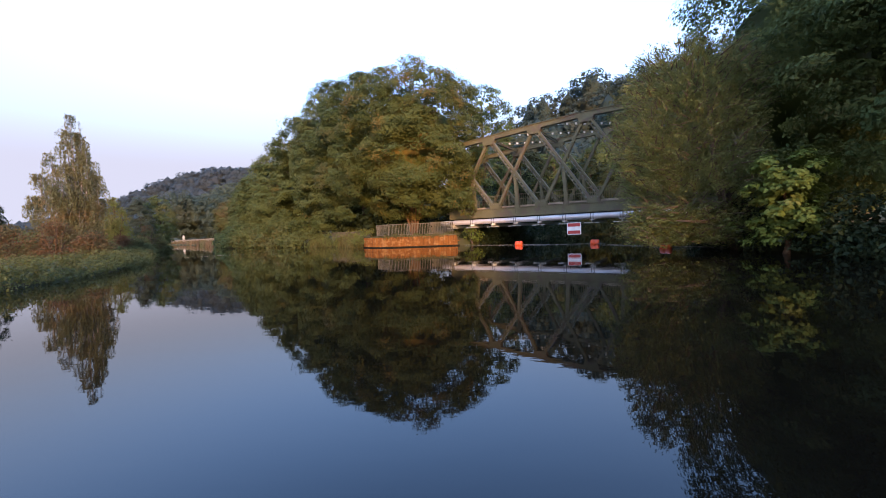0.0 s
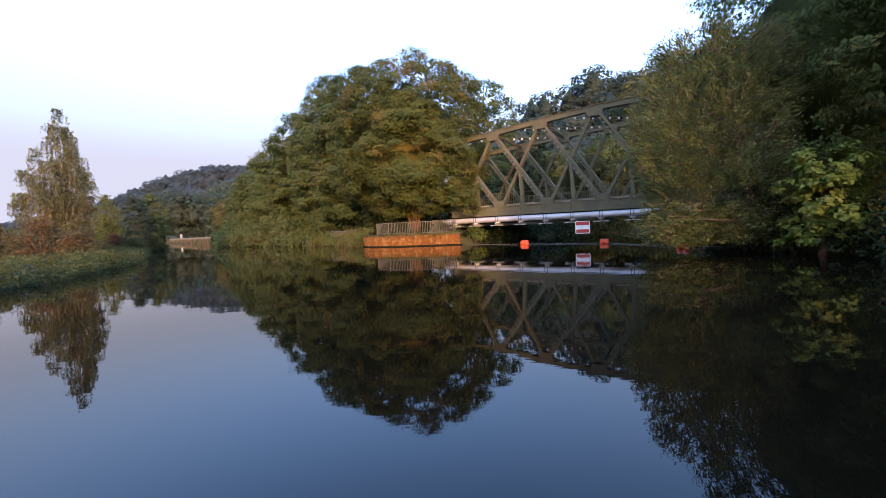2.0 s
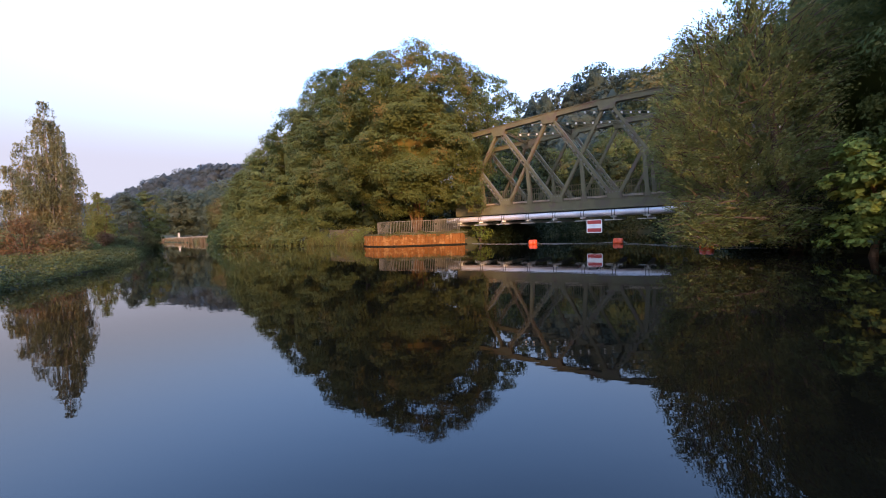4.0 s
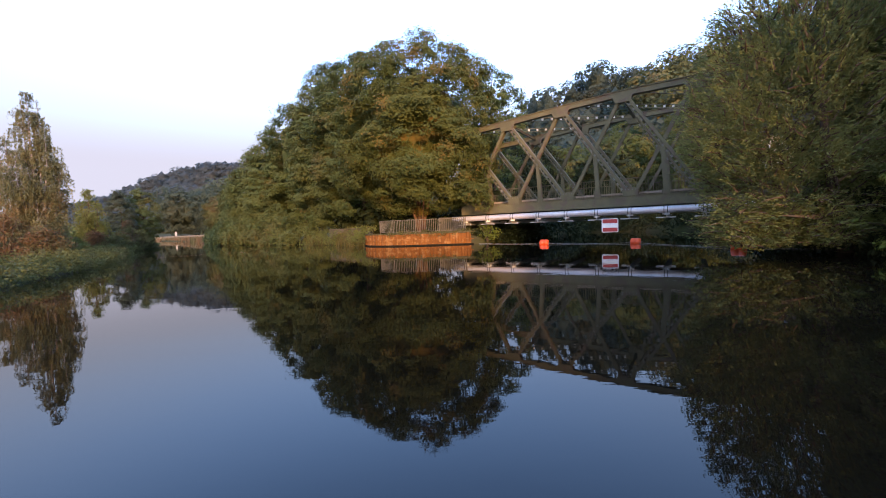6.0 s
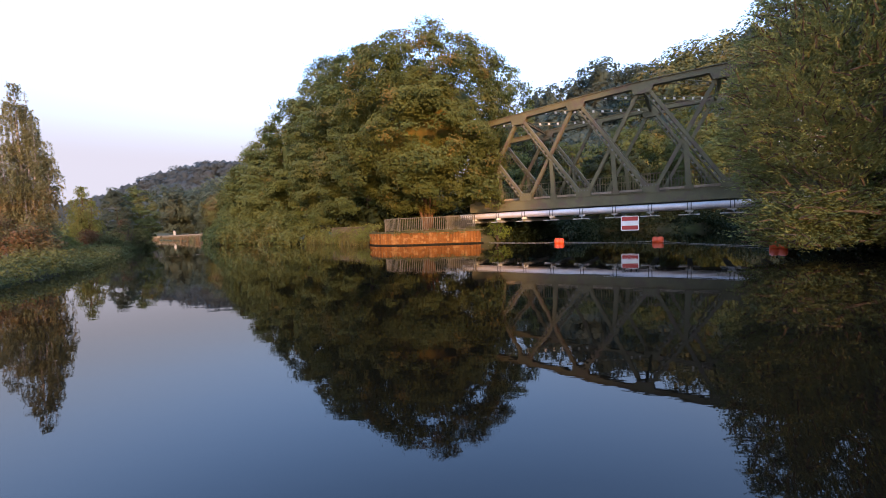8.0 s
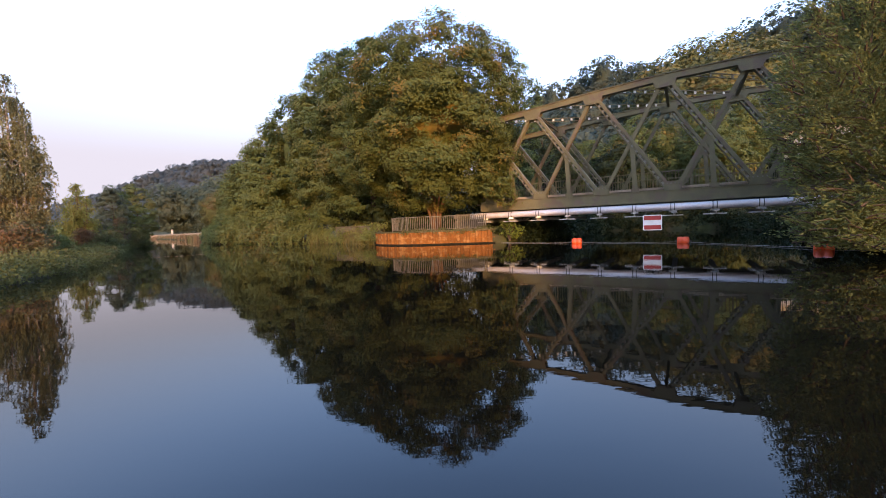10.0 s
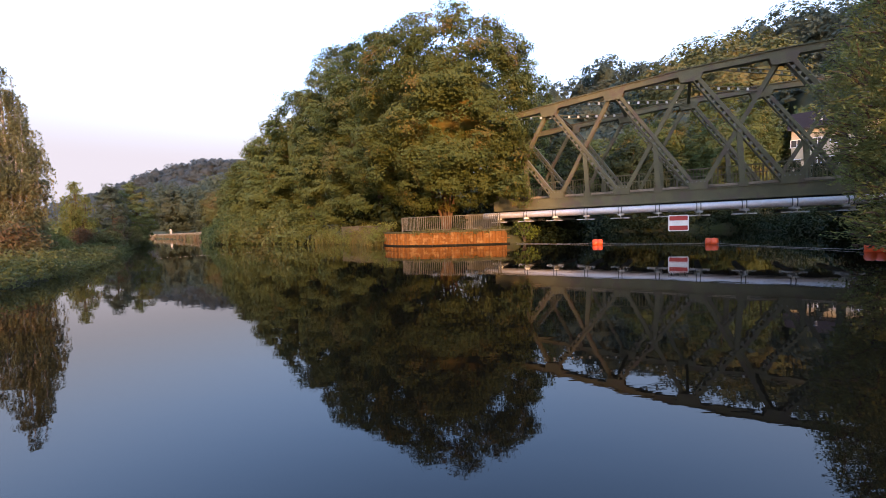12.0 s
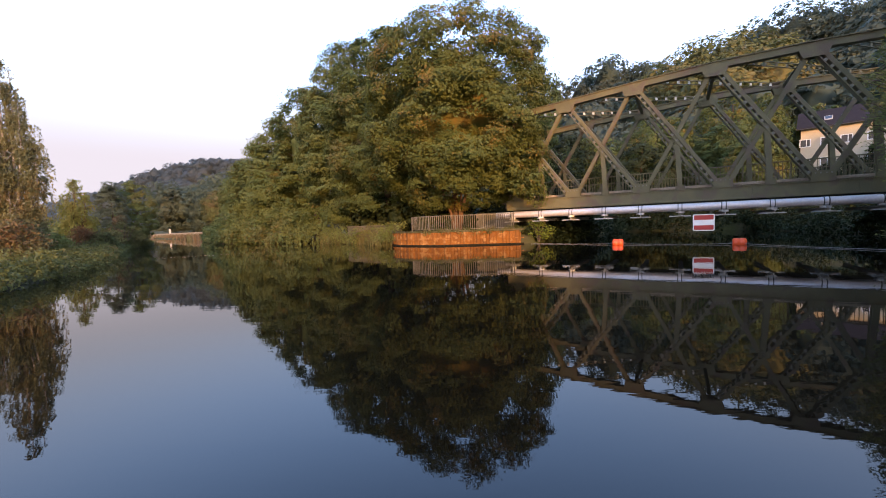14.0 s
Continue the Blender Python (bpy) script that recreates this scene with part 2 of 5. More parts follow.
WATER, GLASS = water_material(), glass_material()


# ---- mesh helpers ----
class Shape:
    """Collects vertices and faces for one mesh."""

    def __init__(self):
        self.v, self.f = [], []

    def add(self, verts, faces):
        k = len(self.v)
        self.v += [tuple(p) for p in verts]
        self.f += [tuple(i + k for i in q) for q in faces]
        return self

    def box(self, x0, y0, z0, x1, y1, z1):
        return self.add([(x, y, z) for z in (z0, z1) for y in (y0, y1) for x in (x0, x1)],
                        [(0, 2, 3, 1), (4, 5, 7, 6), (0, 1, 5, 4), (2, 6, 7, 3), (0, 4, 6, 2), (1, 3, 7, 5)])

    def beam(self, a, b, w, h, up=(0, 0, 1), edge=0.12):
        """A bar from a to b, w wide and h high, its long edges chamfered."""
        a, b, up = Vector(a), Vector(b), Vector(up)
        d = (b - a).normalized()
        if abs(d.dot(up.normalized())) > 0.99:
            up = Vector((0.6, 0.8, 0))
        s = d.cross(up).normalized()
        u = s.cross(d).normalized()
        c = min(w, h) * edge
        ring = [(-w / 2 + c, -h / 2), (w / 2 - c, -h / 2), (w / 2, -h / 2 + c), (w / 2, h / 2 - c),
                (w / 2 - c, h / 2), (-w / 2 + c, h / 2), (-w / 2, h / 2 - c), (-w / 2, -h / 2 + c)]
        vs = [p + s * x + u * y for p in (a, b) for x, y in ring]
        return self.add(vs, [tuple(range(7, -1, -1)), tuple(range(8, 16))] + [(i, (i + 1) % 8, 8 + (i + 1) % 8, 8 + i) for i in range(8)])

    def profile(self, a, b, ring, up=(0, 0, 1)):
        """A rolled section: the closed ring of (across, up) swept from a to b."""
        a, b, up = Vector(a), Vector(b), Vector(up)
        d = (b - a).normalized()
        if abs(d.dot(up.normalized())) > 0.99:
            up = Vector((0.6, 0.8, 0))
        s = d.cross(up).normalized()
        u = s.cross(d).normalized()
        k = len(ring)
        return self.add([p + s * x + u * y for p in (a, b) for x, y in ring],
                        [tuple(range(k - 1, -1, -1)), tuple(range(k, 2 * k))] + [(i, (i + 1) % k, k + (i + 1) % k, k + i) for i in range(k)])

    def tube(self, path, radii, sides=8):
        path = [Vector(p) for p in path]
        k0 = len(self.v)
        for i, p in enumerate(path):
            d = (path[min(i + 1, len(path) - 1)] - path[max(i - 1, 0)]).normalized()
            ref = Vector((1, 0, 0)) if abs(d.z) > 0.8 else Vector((0, 0, 1))
            s = d.cross(ref).normalized()
            u = s.cross(d)
            for j in range(sides):
                a = 2 * math.pi * j / sides
                self.v.append(tuple(p + (s * math.cos(a) + u * math.sin(a)) * radii[i]))
        for i in range(len(path) - 1):
            for j in range(sides):
                a, b = k0 + i * sides + j, k0 + i * sides + (j + 1) % sides
                self.f.append((a, b, b + sides, a + sides))
        self.f.append(tuple(range(k0 + sides - 1, k0 - 1, -1)))
        self.f.append(tuple(range(len(self.v) - sides, len(self.v))))
        return self

    def mesh(self, name, mat, smooth=False):
        me = bpy.data.meshes.new(name)
        me.from_pydata(self.v, [], self.f)
        me.materials.append(mat)
        if smooth:
            me.polygons.foreach_set("use_smooth", [True] * len(me.polygons))
        me.update()
        return me


def part(name, shape, mat, parent, label="", smooth=False):
    ob = new(name, shape if isinstance(shape, bpy.types.Mesh) else shape.mesh(name, mat, smooth))
    ob.parent = parent
    return tagged(ob, label)


def thing(name, place, label, category, group=""):
    ob = new(name)
    ob.location = place
    ob.empty_display_size = 0.2
    return tagged(ob, label, category, group)


def leaves_mesh(name, mat, pos, normal, size, aspect=0.55, droop=None, core=None):
    """One mesh of kite-shaped leaves, a little folded along the midrib, and the dense masses within (points, triangles)."""
    rng = leaves_mesh.rng
    k = len(pos)
    nrm = normal / (np.linalg.norm(normal, axis=1, keepdims=True) + 1e-9)
    r = rng.normal(size=(k, 3)) if droop is None else droop + 0.35 * rng.normal(size=(k, 3))
    u = r - (r * nrm).sum(1, keepdims=True) * nrm
    u /= np.linalg.norm(u, axis=1, keepdims=True) + 1e-9
    w = np.cross(nrm, u)
    s = np.asarray(size).reshape(-1, 1) * np.ones((k, 1))
    fold = 0.12 * s * nrm
    tip, base = pos + u * s * 0.5, pos - u * s * 0.5
    lft, rgt = pos + w * s * aspect * 0.5 + fold - u * s * 0.08, pos - w * s * aspect * 0.5 + fold - u * s * 0.08
    co = np.stack([base, rgt, tip, lft], 1).reshape(-1, 3).astype(np.float32)
    idx = np.arange(4 * k).reshape(-1, 4)
    tri = np.stack([idx[:, [0, 1, 2]], idx[:, [0, 2, 3]]], 1).reshape(-1).astype(np.int32)
    if core:
        tri = np.concatenate([tri, (core[1] + len(co)).reshape(-1).astype(np.int32)])
        co = np.concatenate([co, core[0].astype(np.float32)])
    me = bpy.data.meshes.new(name)
    me.vertices.add(len(co))
    me.vertices.foreach_set("co", co.ravel())
    me.loops.add(len(tri))
    me.loops.foreach_set("vertex_index", tri)
    me.polygons.add(len(tri) // 3)
    me.polygons.foreach_set("loop_start", np.arange(0, len(tri), 3, dtype=np.int32))
    if core:
        me.polygons.foreach_set("use_smooth", np.arange(len(tri) // 3) >= 2 * k)
    me.materials.append(mat)
    me.update(calc_edges=True)
    return me


leaves_mesh.rng = np.random.default_rng(7)
RNG = np.random.default_rng(11)


def on_lumps(lumps, per_area, shell=0.72):
    """Leaf places and outward ways on and in clumps (x, y, z, radius, flatness)."""
    ps, ns = [], []
    for x, y, z, r, fl in lumps:
        k = max(6, int(per_area * r * r * 12.6))
        d = RNG.normal(size=(k, 3))
        d /= np.linalg.norm(d, axis=1, keepdims=True)
        rad = r * (shell + (1.08 - shell) * RNG.random((k, 1)) ** 0.7)
        ps.append(np.array([x, y, z]) + d * rad * np.array([1, 1, fl]))
        ns.append(d)
    return np.concatenate(ps), np.concatenate(ns)


def envelope_lumps(cx, cy, z0, z1, rx, ry, count, lump, widest=0.4, power=2.0, inner=0.25):
    """Clumps spread over a crown: widest at that share of its height, rounded above and below."""
    out = []
    for i in range(count):
        h = RNG.random()
        t = (h - widest) / ((1 - widest) if h > widest else widest)
        rad = max(0.0, 1 - abs(t) ** power) ** 0.5
        a = RNG.random() * 2 * math.pi
        q = 1.0 if RNG.random() > inner else 0.35 + 0.5 * RNG.random()
        r = lump * (0.6 + 0.75 * RNG.random())
        w = 0.9 + 0.2 * RNG.random()
        out.append((cx + math.cos(a) * max(rx * rad * q * w - r * 0.7, 0), cy + math.sin(a) * max(ry * rad * q * w - r * 0.7, 0),
                    z0 + lump * 0.6 + h * (z1 - z0 - lump * 1.3), r, 0.66))
    return out


def trunk_shape(x, y, z0, top, r, limbs, spread, lean=(0, 0), start=0.35):
    """The trunk and its limbs, a shape each."""
    s = Shape()
    path = [(x + lean[0] * t + 0.15 * math.sin(5 * t + x), y + lean[1] * t, z0 + (top - z0) * t) for t in (0, 0.06, 0.2, 0.4, 0.6, 0.8, 1)]
    s.tube(path, [r * 1.45, r * 1.1, r, r * 0.8, r * 0.6, r * 0.35, r * 0.1], 9)
    out = [s]
    for i in range(limbs):
        t = start + (0.9 - start) * i / max(1, limbs - 1)
        a = i * 2.4 + x
        bx, by, bz = x + lean[0] * t, y + lean[1] * t, z0 + (top - z0) * t
        ln = spread * (1.15 - 0.7 * t)
        up = (top - z0) * 0.16
        out.append(Shape().tube([(bx, by, bz), (bx + math.cos(a) * ln * 0.45, by + math.sin(a) * ln * 0.45, bz + up * 0.55),
                (bx + math.cos(a) * ln * 0.95, by + math.sin(a) * ln * 0.95, bz + up)], [r * 0.42 * (1.1 - 0.6 * t), r * 0.26 * (1.1 - 0.6 * t), r * 0.05], 6))
    return out


# a unit ball for the dense heart of a crown
_bm = bmesh.new()
bmesh.ops.create_icosphere(_bm, subdivisions=1, radius=1.0)
BALL_V = np.array([v.co[:] for v in _bm.verts])
BALL_F = np.array([[v.index for v in f.verts] for f in _bm.faces])
_bm.free()


def boughs(cx, cy, z0, z1, rx, ry, count, lump, widest=0.4, power=2.0, inner=0.25):
    """Boughs spread evenly round a crown (x, y, z, radius, outward way), and the shaded masses within."""
    hs = np.linspace(0, 1, 200)
    t = np.where(hs > widest, (hs - widest) / (1 - widest), (widest - hs) / widest)
    prof = np.sqrt(np.clip(1 - t ** power, 0, 1))
    cum = np.cumsum(prof + 0.12)
    cum /= cum[-1]
    out, k_in = [], int(count * inner)
    for i in range(count):
        h = float(np.interp((i * 0.754878 + 0.06 * RNG.random()) % 1.0, cum, hs))
        rad = float(np.interp(h, hs, prof))
        a = i * 3.580143 + 0.5 * RNG.random()
        q = 0.35 + 0.4 * RNG.random() if i < k_in else 0.86 + 0.24 * RNG.random()
        r = lump * (0.65 + 0.7 * RNG.random())
        ca, sa = math.cos(a), math.sin(a)
        x, y = cx + ca * max(rx * rad * q - r * 0.7, 0), cy + sa * max(ry * rad * q - r * 0.7, 0)
        up = (h - widest) * 1.3
        out.append((x, y, z0 + lump * 0.6 + h * (z1 - z0 - lump * 1.3), r, Vector((ca * (rad + 0.1), sa * (rad + 0.1), up)).normalized()))
    return out


def on_boughs(lumps, per_area, sprays_on=8):
    """Leaf places and ways: each bough carries flat sprays on its outer and upper side, with dark gaps between."""
    ps, ns = [], []
    for x, y, z, r, way in lumps:
        way = np.array(way[:])
        m = int(sprays_on + 5 * min(r, 1.6))
        k = max(3, int(per_area * r * r * 12.6 / m * (0.5 if way[1] > 0.45 else 1.0)))
        d = RNG.normal(size=(m * 3, 3))
        d /= np.linalg.norm(d, axis=1, keepdims=True)
        d = d[np.argsort(-(d @ way + 0.55 * RNG.random(len(d))))[:m]]
        for c in d:
            rs = r * (0.28 + 0.2 * RNG.random())
            e = RNG.normal(size=(k, 3))
            e /= np.linalg.norm(e, axis=1, keepdims=True)
            e[:, 2] = np.abs(e[:, 2]) * np.where(RNG.random(k) < 0.72, 1, -1)
            mid = np.array([x, y, z]) + c * r * np.array([0.8, 0.8, 0.62])
            ps.append(mid + e * (rs * (0.55 + 0.5 * RNG.random((k, 1)))) * np.array([1.15, 1.15, 0.6]))
            ns.append(0.36 * e + 0.45 * c + 0.35 * way)
    return np.concatenate(ps), np.concatenate(ns)


def tree(name, label, x, y, z0, top, rx, ry, leaf, mat, lumps=70, lump=1.1, crown_from=0.18, density=9.0, widest=0.42, power=2.0,
         bark=None, trunk_r=0.3, limbs=7, lean=(0, 0), group="", aspect=0.6, inner=0.25, extra=(), heart=0.0):
    ob = thing(name, (x, y, z0), label, "tree", group)
    ob_inv = Matrix.Translation((-x, -y, -z0))
    for i, sh in enumerate(trunk_shape(x, y, z0 - 0.4, z0 + (top - z0) * 0.9, trunk_r, limbs, max(rx, ry) * 0.8, lean)):
        part("limb" if i else "trunk", sh, bark or BARK, ob, "", True).data.transform(ob_inv)
    zc = z0 + (top - z0) * crown_from
    ax, ay = x + lean[0] * 0.6, y + lean[1] * 0.6
    ls = boughs(ax, ay, zc, top, rx, ry, lumps, lump, widest, power, inner)
    ls += [(px, py, pz, r, Vector((px - ax, py - ay, 0.6)).normalized()) for px, py, pz, r, _ in extra]
    p, nn = on_boughs(ls, density)
    # stray sprays break the outline
    k = int(len(p) * 0.04)
    pick = RNG.integers(0, len(p), k)
    p = np.concatenate([p, p[pick] + nn[pick] * lump * RNG.random((k, 1)) * 0.4])
    nn = np.concatenate([nn, nn[pick]])
    turn = 0.9 * nn + 0.2 * RNG.normal(size=nn.shape) + np.array([0, 0, 0.3])
    me = leaves_mesh("crown", mat, p - np.array([x, y, z0]), turn, leaf * (0.7 + 0.6 * RNG.random(len(p))), aspect, None,
                     (BALL_V * np.array([rx, ry, (top - zc) * 0.5]) * heart + np.array([0, 0, zc - z0 + (top - zc) * 0.47]), BALL_F) if heart else None)
    part("crown", me, mat, ob)
    return ob


def blades(pos, height, width, lean=0.25):
    """Grass or reed blades as tapered strips."""
    s_v, s_f = [], []
    for (x, y, z), h in zip(pos, height):
        a, b = RNG.random() * 6.28, RNG.random() * 6.28
        dx, dy = math.cos(a) * width, math.sin(a) * width
        lx, ly = math.cos(b) * lean * h * RNG.random(), math.sin(b) * lean * h * RNG.random()
        k = len(s_v)
        s_v += [(x - dx, y - dy, z), (x + dx, y + dy, z), (x + dx * 0.7 + lx * 0.4, y + dy * 0.7 + ly * 0.4, z + h * 0.6),
                (x - dx * 0.7 + lx * 0.4, y - dy * 0.7 + ly * 0.4, z + h * 0.6), (x + lx, y + ly, z + h)]
        s_f += [(k, k + 1, k + 2, k + 3), (k + 3, k + 2, k + 4)]
    s = Shape()
    s.v, s.f = s_v, s_f
    return s


# ---- ground and water ----
# the river's outline seen from above, the land lies outside it
RIVER = [(-11, -90), (-11.5, 2), (-13, 10.5), (-15, 16.5), (-18, 22), (-23.5, 30), (-32, 41), (-36, 47.5), (-40, 55), (-45, 62), (-80, 82), (-180, 120), (-190, 170), (-116, 158), (-96, 136),
         (-52, 86), (-36, 64), (-28.5, 52.5), (-21, 48.5), (-15, 44), (-9.3, 38.2), (-7.9, 36.4), (-7.1, 34.6), (-6.2, 33.5), (-4.4, 32.5), (1.3, 32.1), (3.4, 33.4), (6, 37),
         (16, 52), (27, 44), (22, 30), (17.5, 23.0), (13.2, 19.5), (12.2, 15), (12.4, 9), (13, 0), (14, -90)]


def river_distance(px, py):
    """Signed distance to the river's outline: positive on land."""
    inside = np.zeros(px.shape, bool)
    best = np.full(px.shape, 1e9)
    for (x0, y0), (x1, y1) in zip(RIVER, RIVER[1:] + RIVER[:1]):
        dx, dy = x1 - x0, y1 - y0
        t = np.clip(((px - x0) * dx + (py - y0) * dy) / (dx * dx + dy * dy), 0, 1)
        best = np.minimum(best, np.hypot(px - x0 - t * dx, py - y0 - t * dy))
        cross = ((y0 > py) != (y1 > py)) & (px < dx * (py - y0) / (dy if dy else 1e-9) + x0)
        inside ^= cross
    return np.where(inside, -best, best)


def bump(px, py, x, y, rx, ry, turn):
    c, s = math.cos(radians(turn)), math.sin(radians(turn))
    u, v = (px - x) * c + (py - y) * s, -(px - x) * s + (py - y) * c
    return np.exp(-((u / rx) ** 2 + (v / ry) ** 2))


def ground_height(px, py):
    d = river_distance(px, py)
    shore = np.clip((d + 1.5) / 2.0, 0, 1)
    z = -4.0 + 4.75 * shore * shore * (3 - 2 * shore) + np.clip(d, 0, 30) * 0.012
    z -= 0.45 * shore * np.clip((-10.5 - px) / 3, 0, 1) * np.clip((75 - py) / 8, 0, 1)      # the low bank below the birches
    hills = 59 * bump(px, py, -222, 405, 138, 65, 0) + 34 * bump(px, py, 40, 330, 150, 90, 0) \
        + 30 * bump(px, py, 50, 150, 50, 42, -10) + 32 * bump(px, py, 115, 100, 55, 55, -35) + 2 * bump(px, py, 52, 72, 26, 22, -30)
    return z + np.where(d > 0, hills * np.clip(d / 20, 0, 1), 0)


def height_at(x, y):
    return float(ground_height(np.array([float(x)]), np.array([float(y)]))[0])


def ground():
    n = 190
    t = np.linspace(-1, 1, n)
    ax = 95 * t + 2900 * np.abs(t) ** 5 * np.sign(t)
    gx, gy = np.meshgrid(ax - 5, ax + 32)
    gz = ground_height(gx, gy)
    gz += 0.12 * np.sin(gx * 1.7 + gy * 0.6) * np.cos(gy * 1.3) * (gz > 0.3)
    idx = np.arange(n * n).reshape(n, n)
    faces = np.stack([idx[:-1, :-1], idx[:-1, 1:], idx[1:, 1:], idx[1:, :-1]], -1).reshape(-1, 4)
    me = bpy.data.meshes.new("ground")
    me.from_pydata(np.stack([gx, gy, gz], -1).reshape(-1, 3).tolist(), [], faces.tolist())
    me.materials.append(EARTH)
    me.polygons.foreach_set("use_smooth", [True] * len(me.polygons))
    return tagged(new("ground", me), "grassy river banks and wooded valley slopes", "ground", kind="structure")


ground()
water = Shape().add([(-3000, -3000, 0), (3000, -3000, 0), (3000, 3000, 0), (-3000, 3000, 0)], [(0, 1, 2, 3)])
tagged(new("water", water.mesh("water", WATER)), "calm dark river water mirroring trees and sky", "water", kind="structure")

# ---- truss bridge ----
B0 = Vector((4.2, 31.6, 0))
AX = Vector((0.8446, -0.5354, 0))      # along the bridge, from the islet to the far-side bank
NR = Vector((0.5354, 0.8446, 0))       # across it, away from the boat
PANEL, N0, N1, WIDE = 3.8, -1, 5, 6.2
ZL, ZU, DU = 2.55, 9.14, -0.4
RISE = {-1: -0.75, 0: -0.5, 1: -0.22, 2: 0.0, 3: 0.02, 4: -0.12, 5: -0.35}      # the upper chord is faintly bowed


def bp(s, across, z):
    p = B0 + AX * s + NR * across
    return Vector((p.x, p.y, z))


def i_section(w, h, t):
    return [(-w / 2, -h / 2), (w / 2, -h / 2), (w / 2, -h / 2 + t), (t / 2, -h / 2 + t), (t / 2, h / 2 - t), (w / 2, h / 2 - t),
            (w / 2, h / 2), (-w / 2, h / 2), (-w / 2, h / 2 - t), (-t / 2, h / 2 - t), (-t / 2, -h / 2 + t), (-w / 2, -h / 2 + t)]


def hat_section(w, h, lip):
    """A riveted chord: web plates under a wider cover plate."""
    return [(-w / 2, -h / 2), (w / 2, -h / 2), (w / 2, h / 2 - 0.05), (w / 2 + lip, h / 2 - 0.05), (w / 2 + lip, h / 2), (-w / 2 - lip, h / 2), (-w / 2 - lip, h / 2 - 0.05), (-w / 2, h / 2 - 0.05)]


def bridge():
    ob = thing("truss_bridge", (B0.x, B0.y, 0), "green-grey riveted steel truss bridge over a side channel", "bridge")
    inv = Matrix.Translation((-B0.x, -B0.y, 0))

    def put(name, shape, mat, parent=ob, label="", smooth=False):
        o = part(name, shape, mat, parent, label, smooth)
        o.data.transform(inv)
        return o

    s0, s1 = (N0 - 0.3) * PANEL, (N1 + 0.15) * PANEL
    for a in (0.0, WIDE):
        put("lower_chord", Shape().profile(bp(s0 + 0.55, a, ZL), bp(s1, a, ZL), hat_section(0.34, 0.66, 0.05)), STEEL)
        put("flange", Shape().beam(bp(s0 + 0.6, a - 0.2, ZL - 0.31), bp(s1, a - 0.2, ZL - 0.31), 0.1, 0.04, NR), STEEL)
        for n in range(N0, N1):
            put("upper_chord", Shape().profile(bp(n * PANEL + DU, a, ZU + RISE[n]), bp((n + 1) * PANEL + DU, a, ZU + RISE[n + 1]), hat_section(0.36, 0.37, 0.06)), STEEL)
            put("splice_plate", Shape().beam(bp(n * PANEL + 1.2, a - 0.19, ZL - 0.02), bp(n * PANEL + 1.75, a - 0.19, ZL - 0.02), 0.03, 0.5, (0, 0, 1)), STEEL)
        for n in range(N0, N1 + 1):
            sl, su, zu = n * PANEL, n * PANEL + DU, ZU + RISE[n]
            g = Shape()
            zt = ZL + 0.3
            for off in (-0.19, 0.19):
                q = [bp(sl - 0.45, a + off, zt), bp(sl + 0.45, a + off, zt), bp(sl + 0.4, a + off, zt + 0.5), bp(sl - 0.4, a + off, zt + 0.5)]
                w = NR * 0.012
                g.add([p - w for p in q] + [p + w for p in q], [(3, 2, 1, 0), (4, 5, 6, 7), (0, 1, 5, 4), (1, 2, 6, 5), (2, 3, 7, 6), (3, 0, 4, 7)])
            put("gusset", g, STEEL)
            g = Shape()
            for off in (-0.2, 0.2):
                q = [bp(su - 0.42, a + off, zu - 0.56), bp(su + 0.42, a + off, zu - 0.56), bp(su + 0.6, a + off, zu - 0.14), bp(su - 0.6, a + off, zu - 0.14)]
                w = NR * 0.012
                g.add([p - w for p in q] + [p + w for p in q], [(3, 2, 1, 0), (4, 5, 6, 7), (0, 1, 5, 4), (1, 2, 6, 5), (2, 3, 7, 6), (3, 0, 4, 7)])
            put("gusset", g, STEEL)
            if n == N1:
                continue
            # bolt heads on the joint plates and posts
            for bx in (-0.28, -0.1, 0.1, 0.28):
                put("bolt", Shape().tube([bp(sl + bx, a - 0.2, zt + 0.38), bp(sl + bx, a - 0.235, zt + 0.38)], [0.035, 0.03], 6), BATTEN_LIT)
            # the plain diagonal rises away from the islet, the laced one falls in front of it
            zn = ZU + RISE[n + 1]
            lo, hi = bp(sl + 0.22, a + 0.06, ZL + 0.45), bp(su + PANEL - 0.22, a + 0.06, zn - 0.38)
            put("diagonal", Shape().profile(lo, hi, i_section(0.2, 0.3, 0.03), NR), STEEL)
            hi2, lo2 = bp(su + 0.22, a, zu - 0.38), bp(sl + PANEL - 0.22, a, ZL + 0.45)
            dg = Shape()
            side = NR.cross((lo2 - hi2).normalized())
            dg.beam(hi2 - side * 0.075, lo2 - side * 0.075, 0.36, 0.2, side)
            dg.beam(hi2 + side * 0.16, lo2 + side * 0.16, 0.36, 0.05, side)
            d_ob = put("laced_diagonal", dg, STEEL)
            for i in range(1, 17):
                p = hi2.lerp(lo2, i / 17)
                put("batten", Shape().beam(p - side * 0.0 - NR * 0.15, p + side * 0.15 - NR * 0.15, 0.02, 0.15, NR.cross(side)), BATTEN_LIT, d_ob)
            mid = sl + PANEL / 2
            put("post", Shape().profile(bp(mid, a, ZL + 0.3), bp(mid + DU * 0.45, a, (ZL + ZU) / 2 + 0.05), i_section(0.24, 0.3, 0.03), NR), STEEL)
            put("foot_plate", Shape().beam(bp(mid - 0.22, a - 0.19, ZL + 0.42), bp(mid + 0.22, a - 0.19, ZL + 0.42), 0.02, 0.22), STEEL)
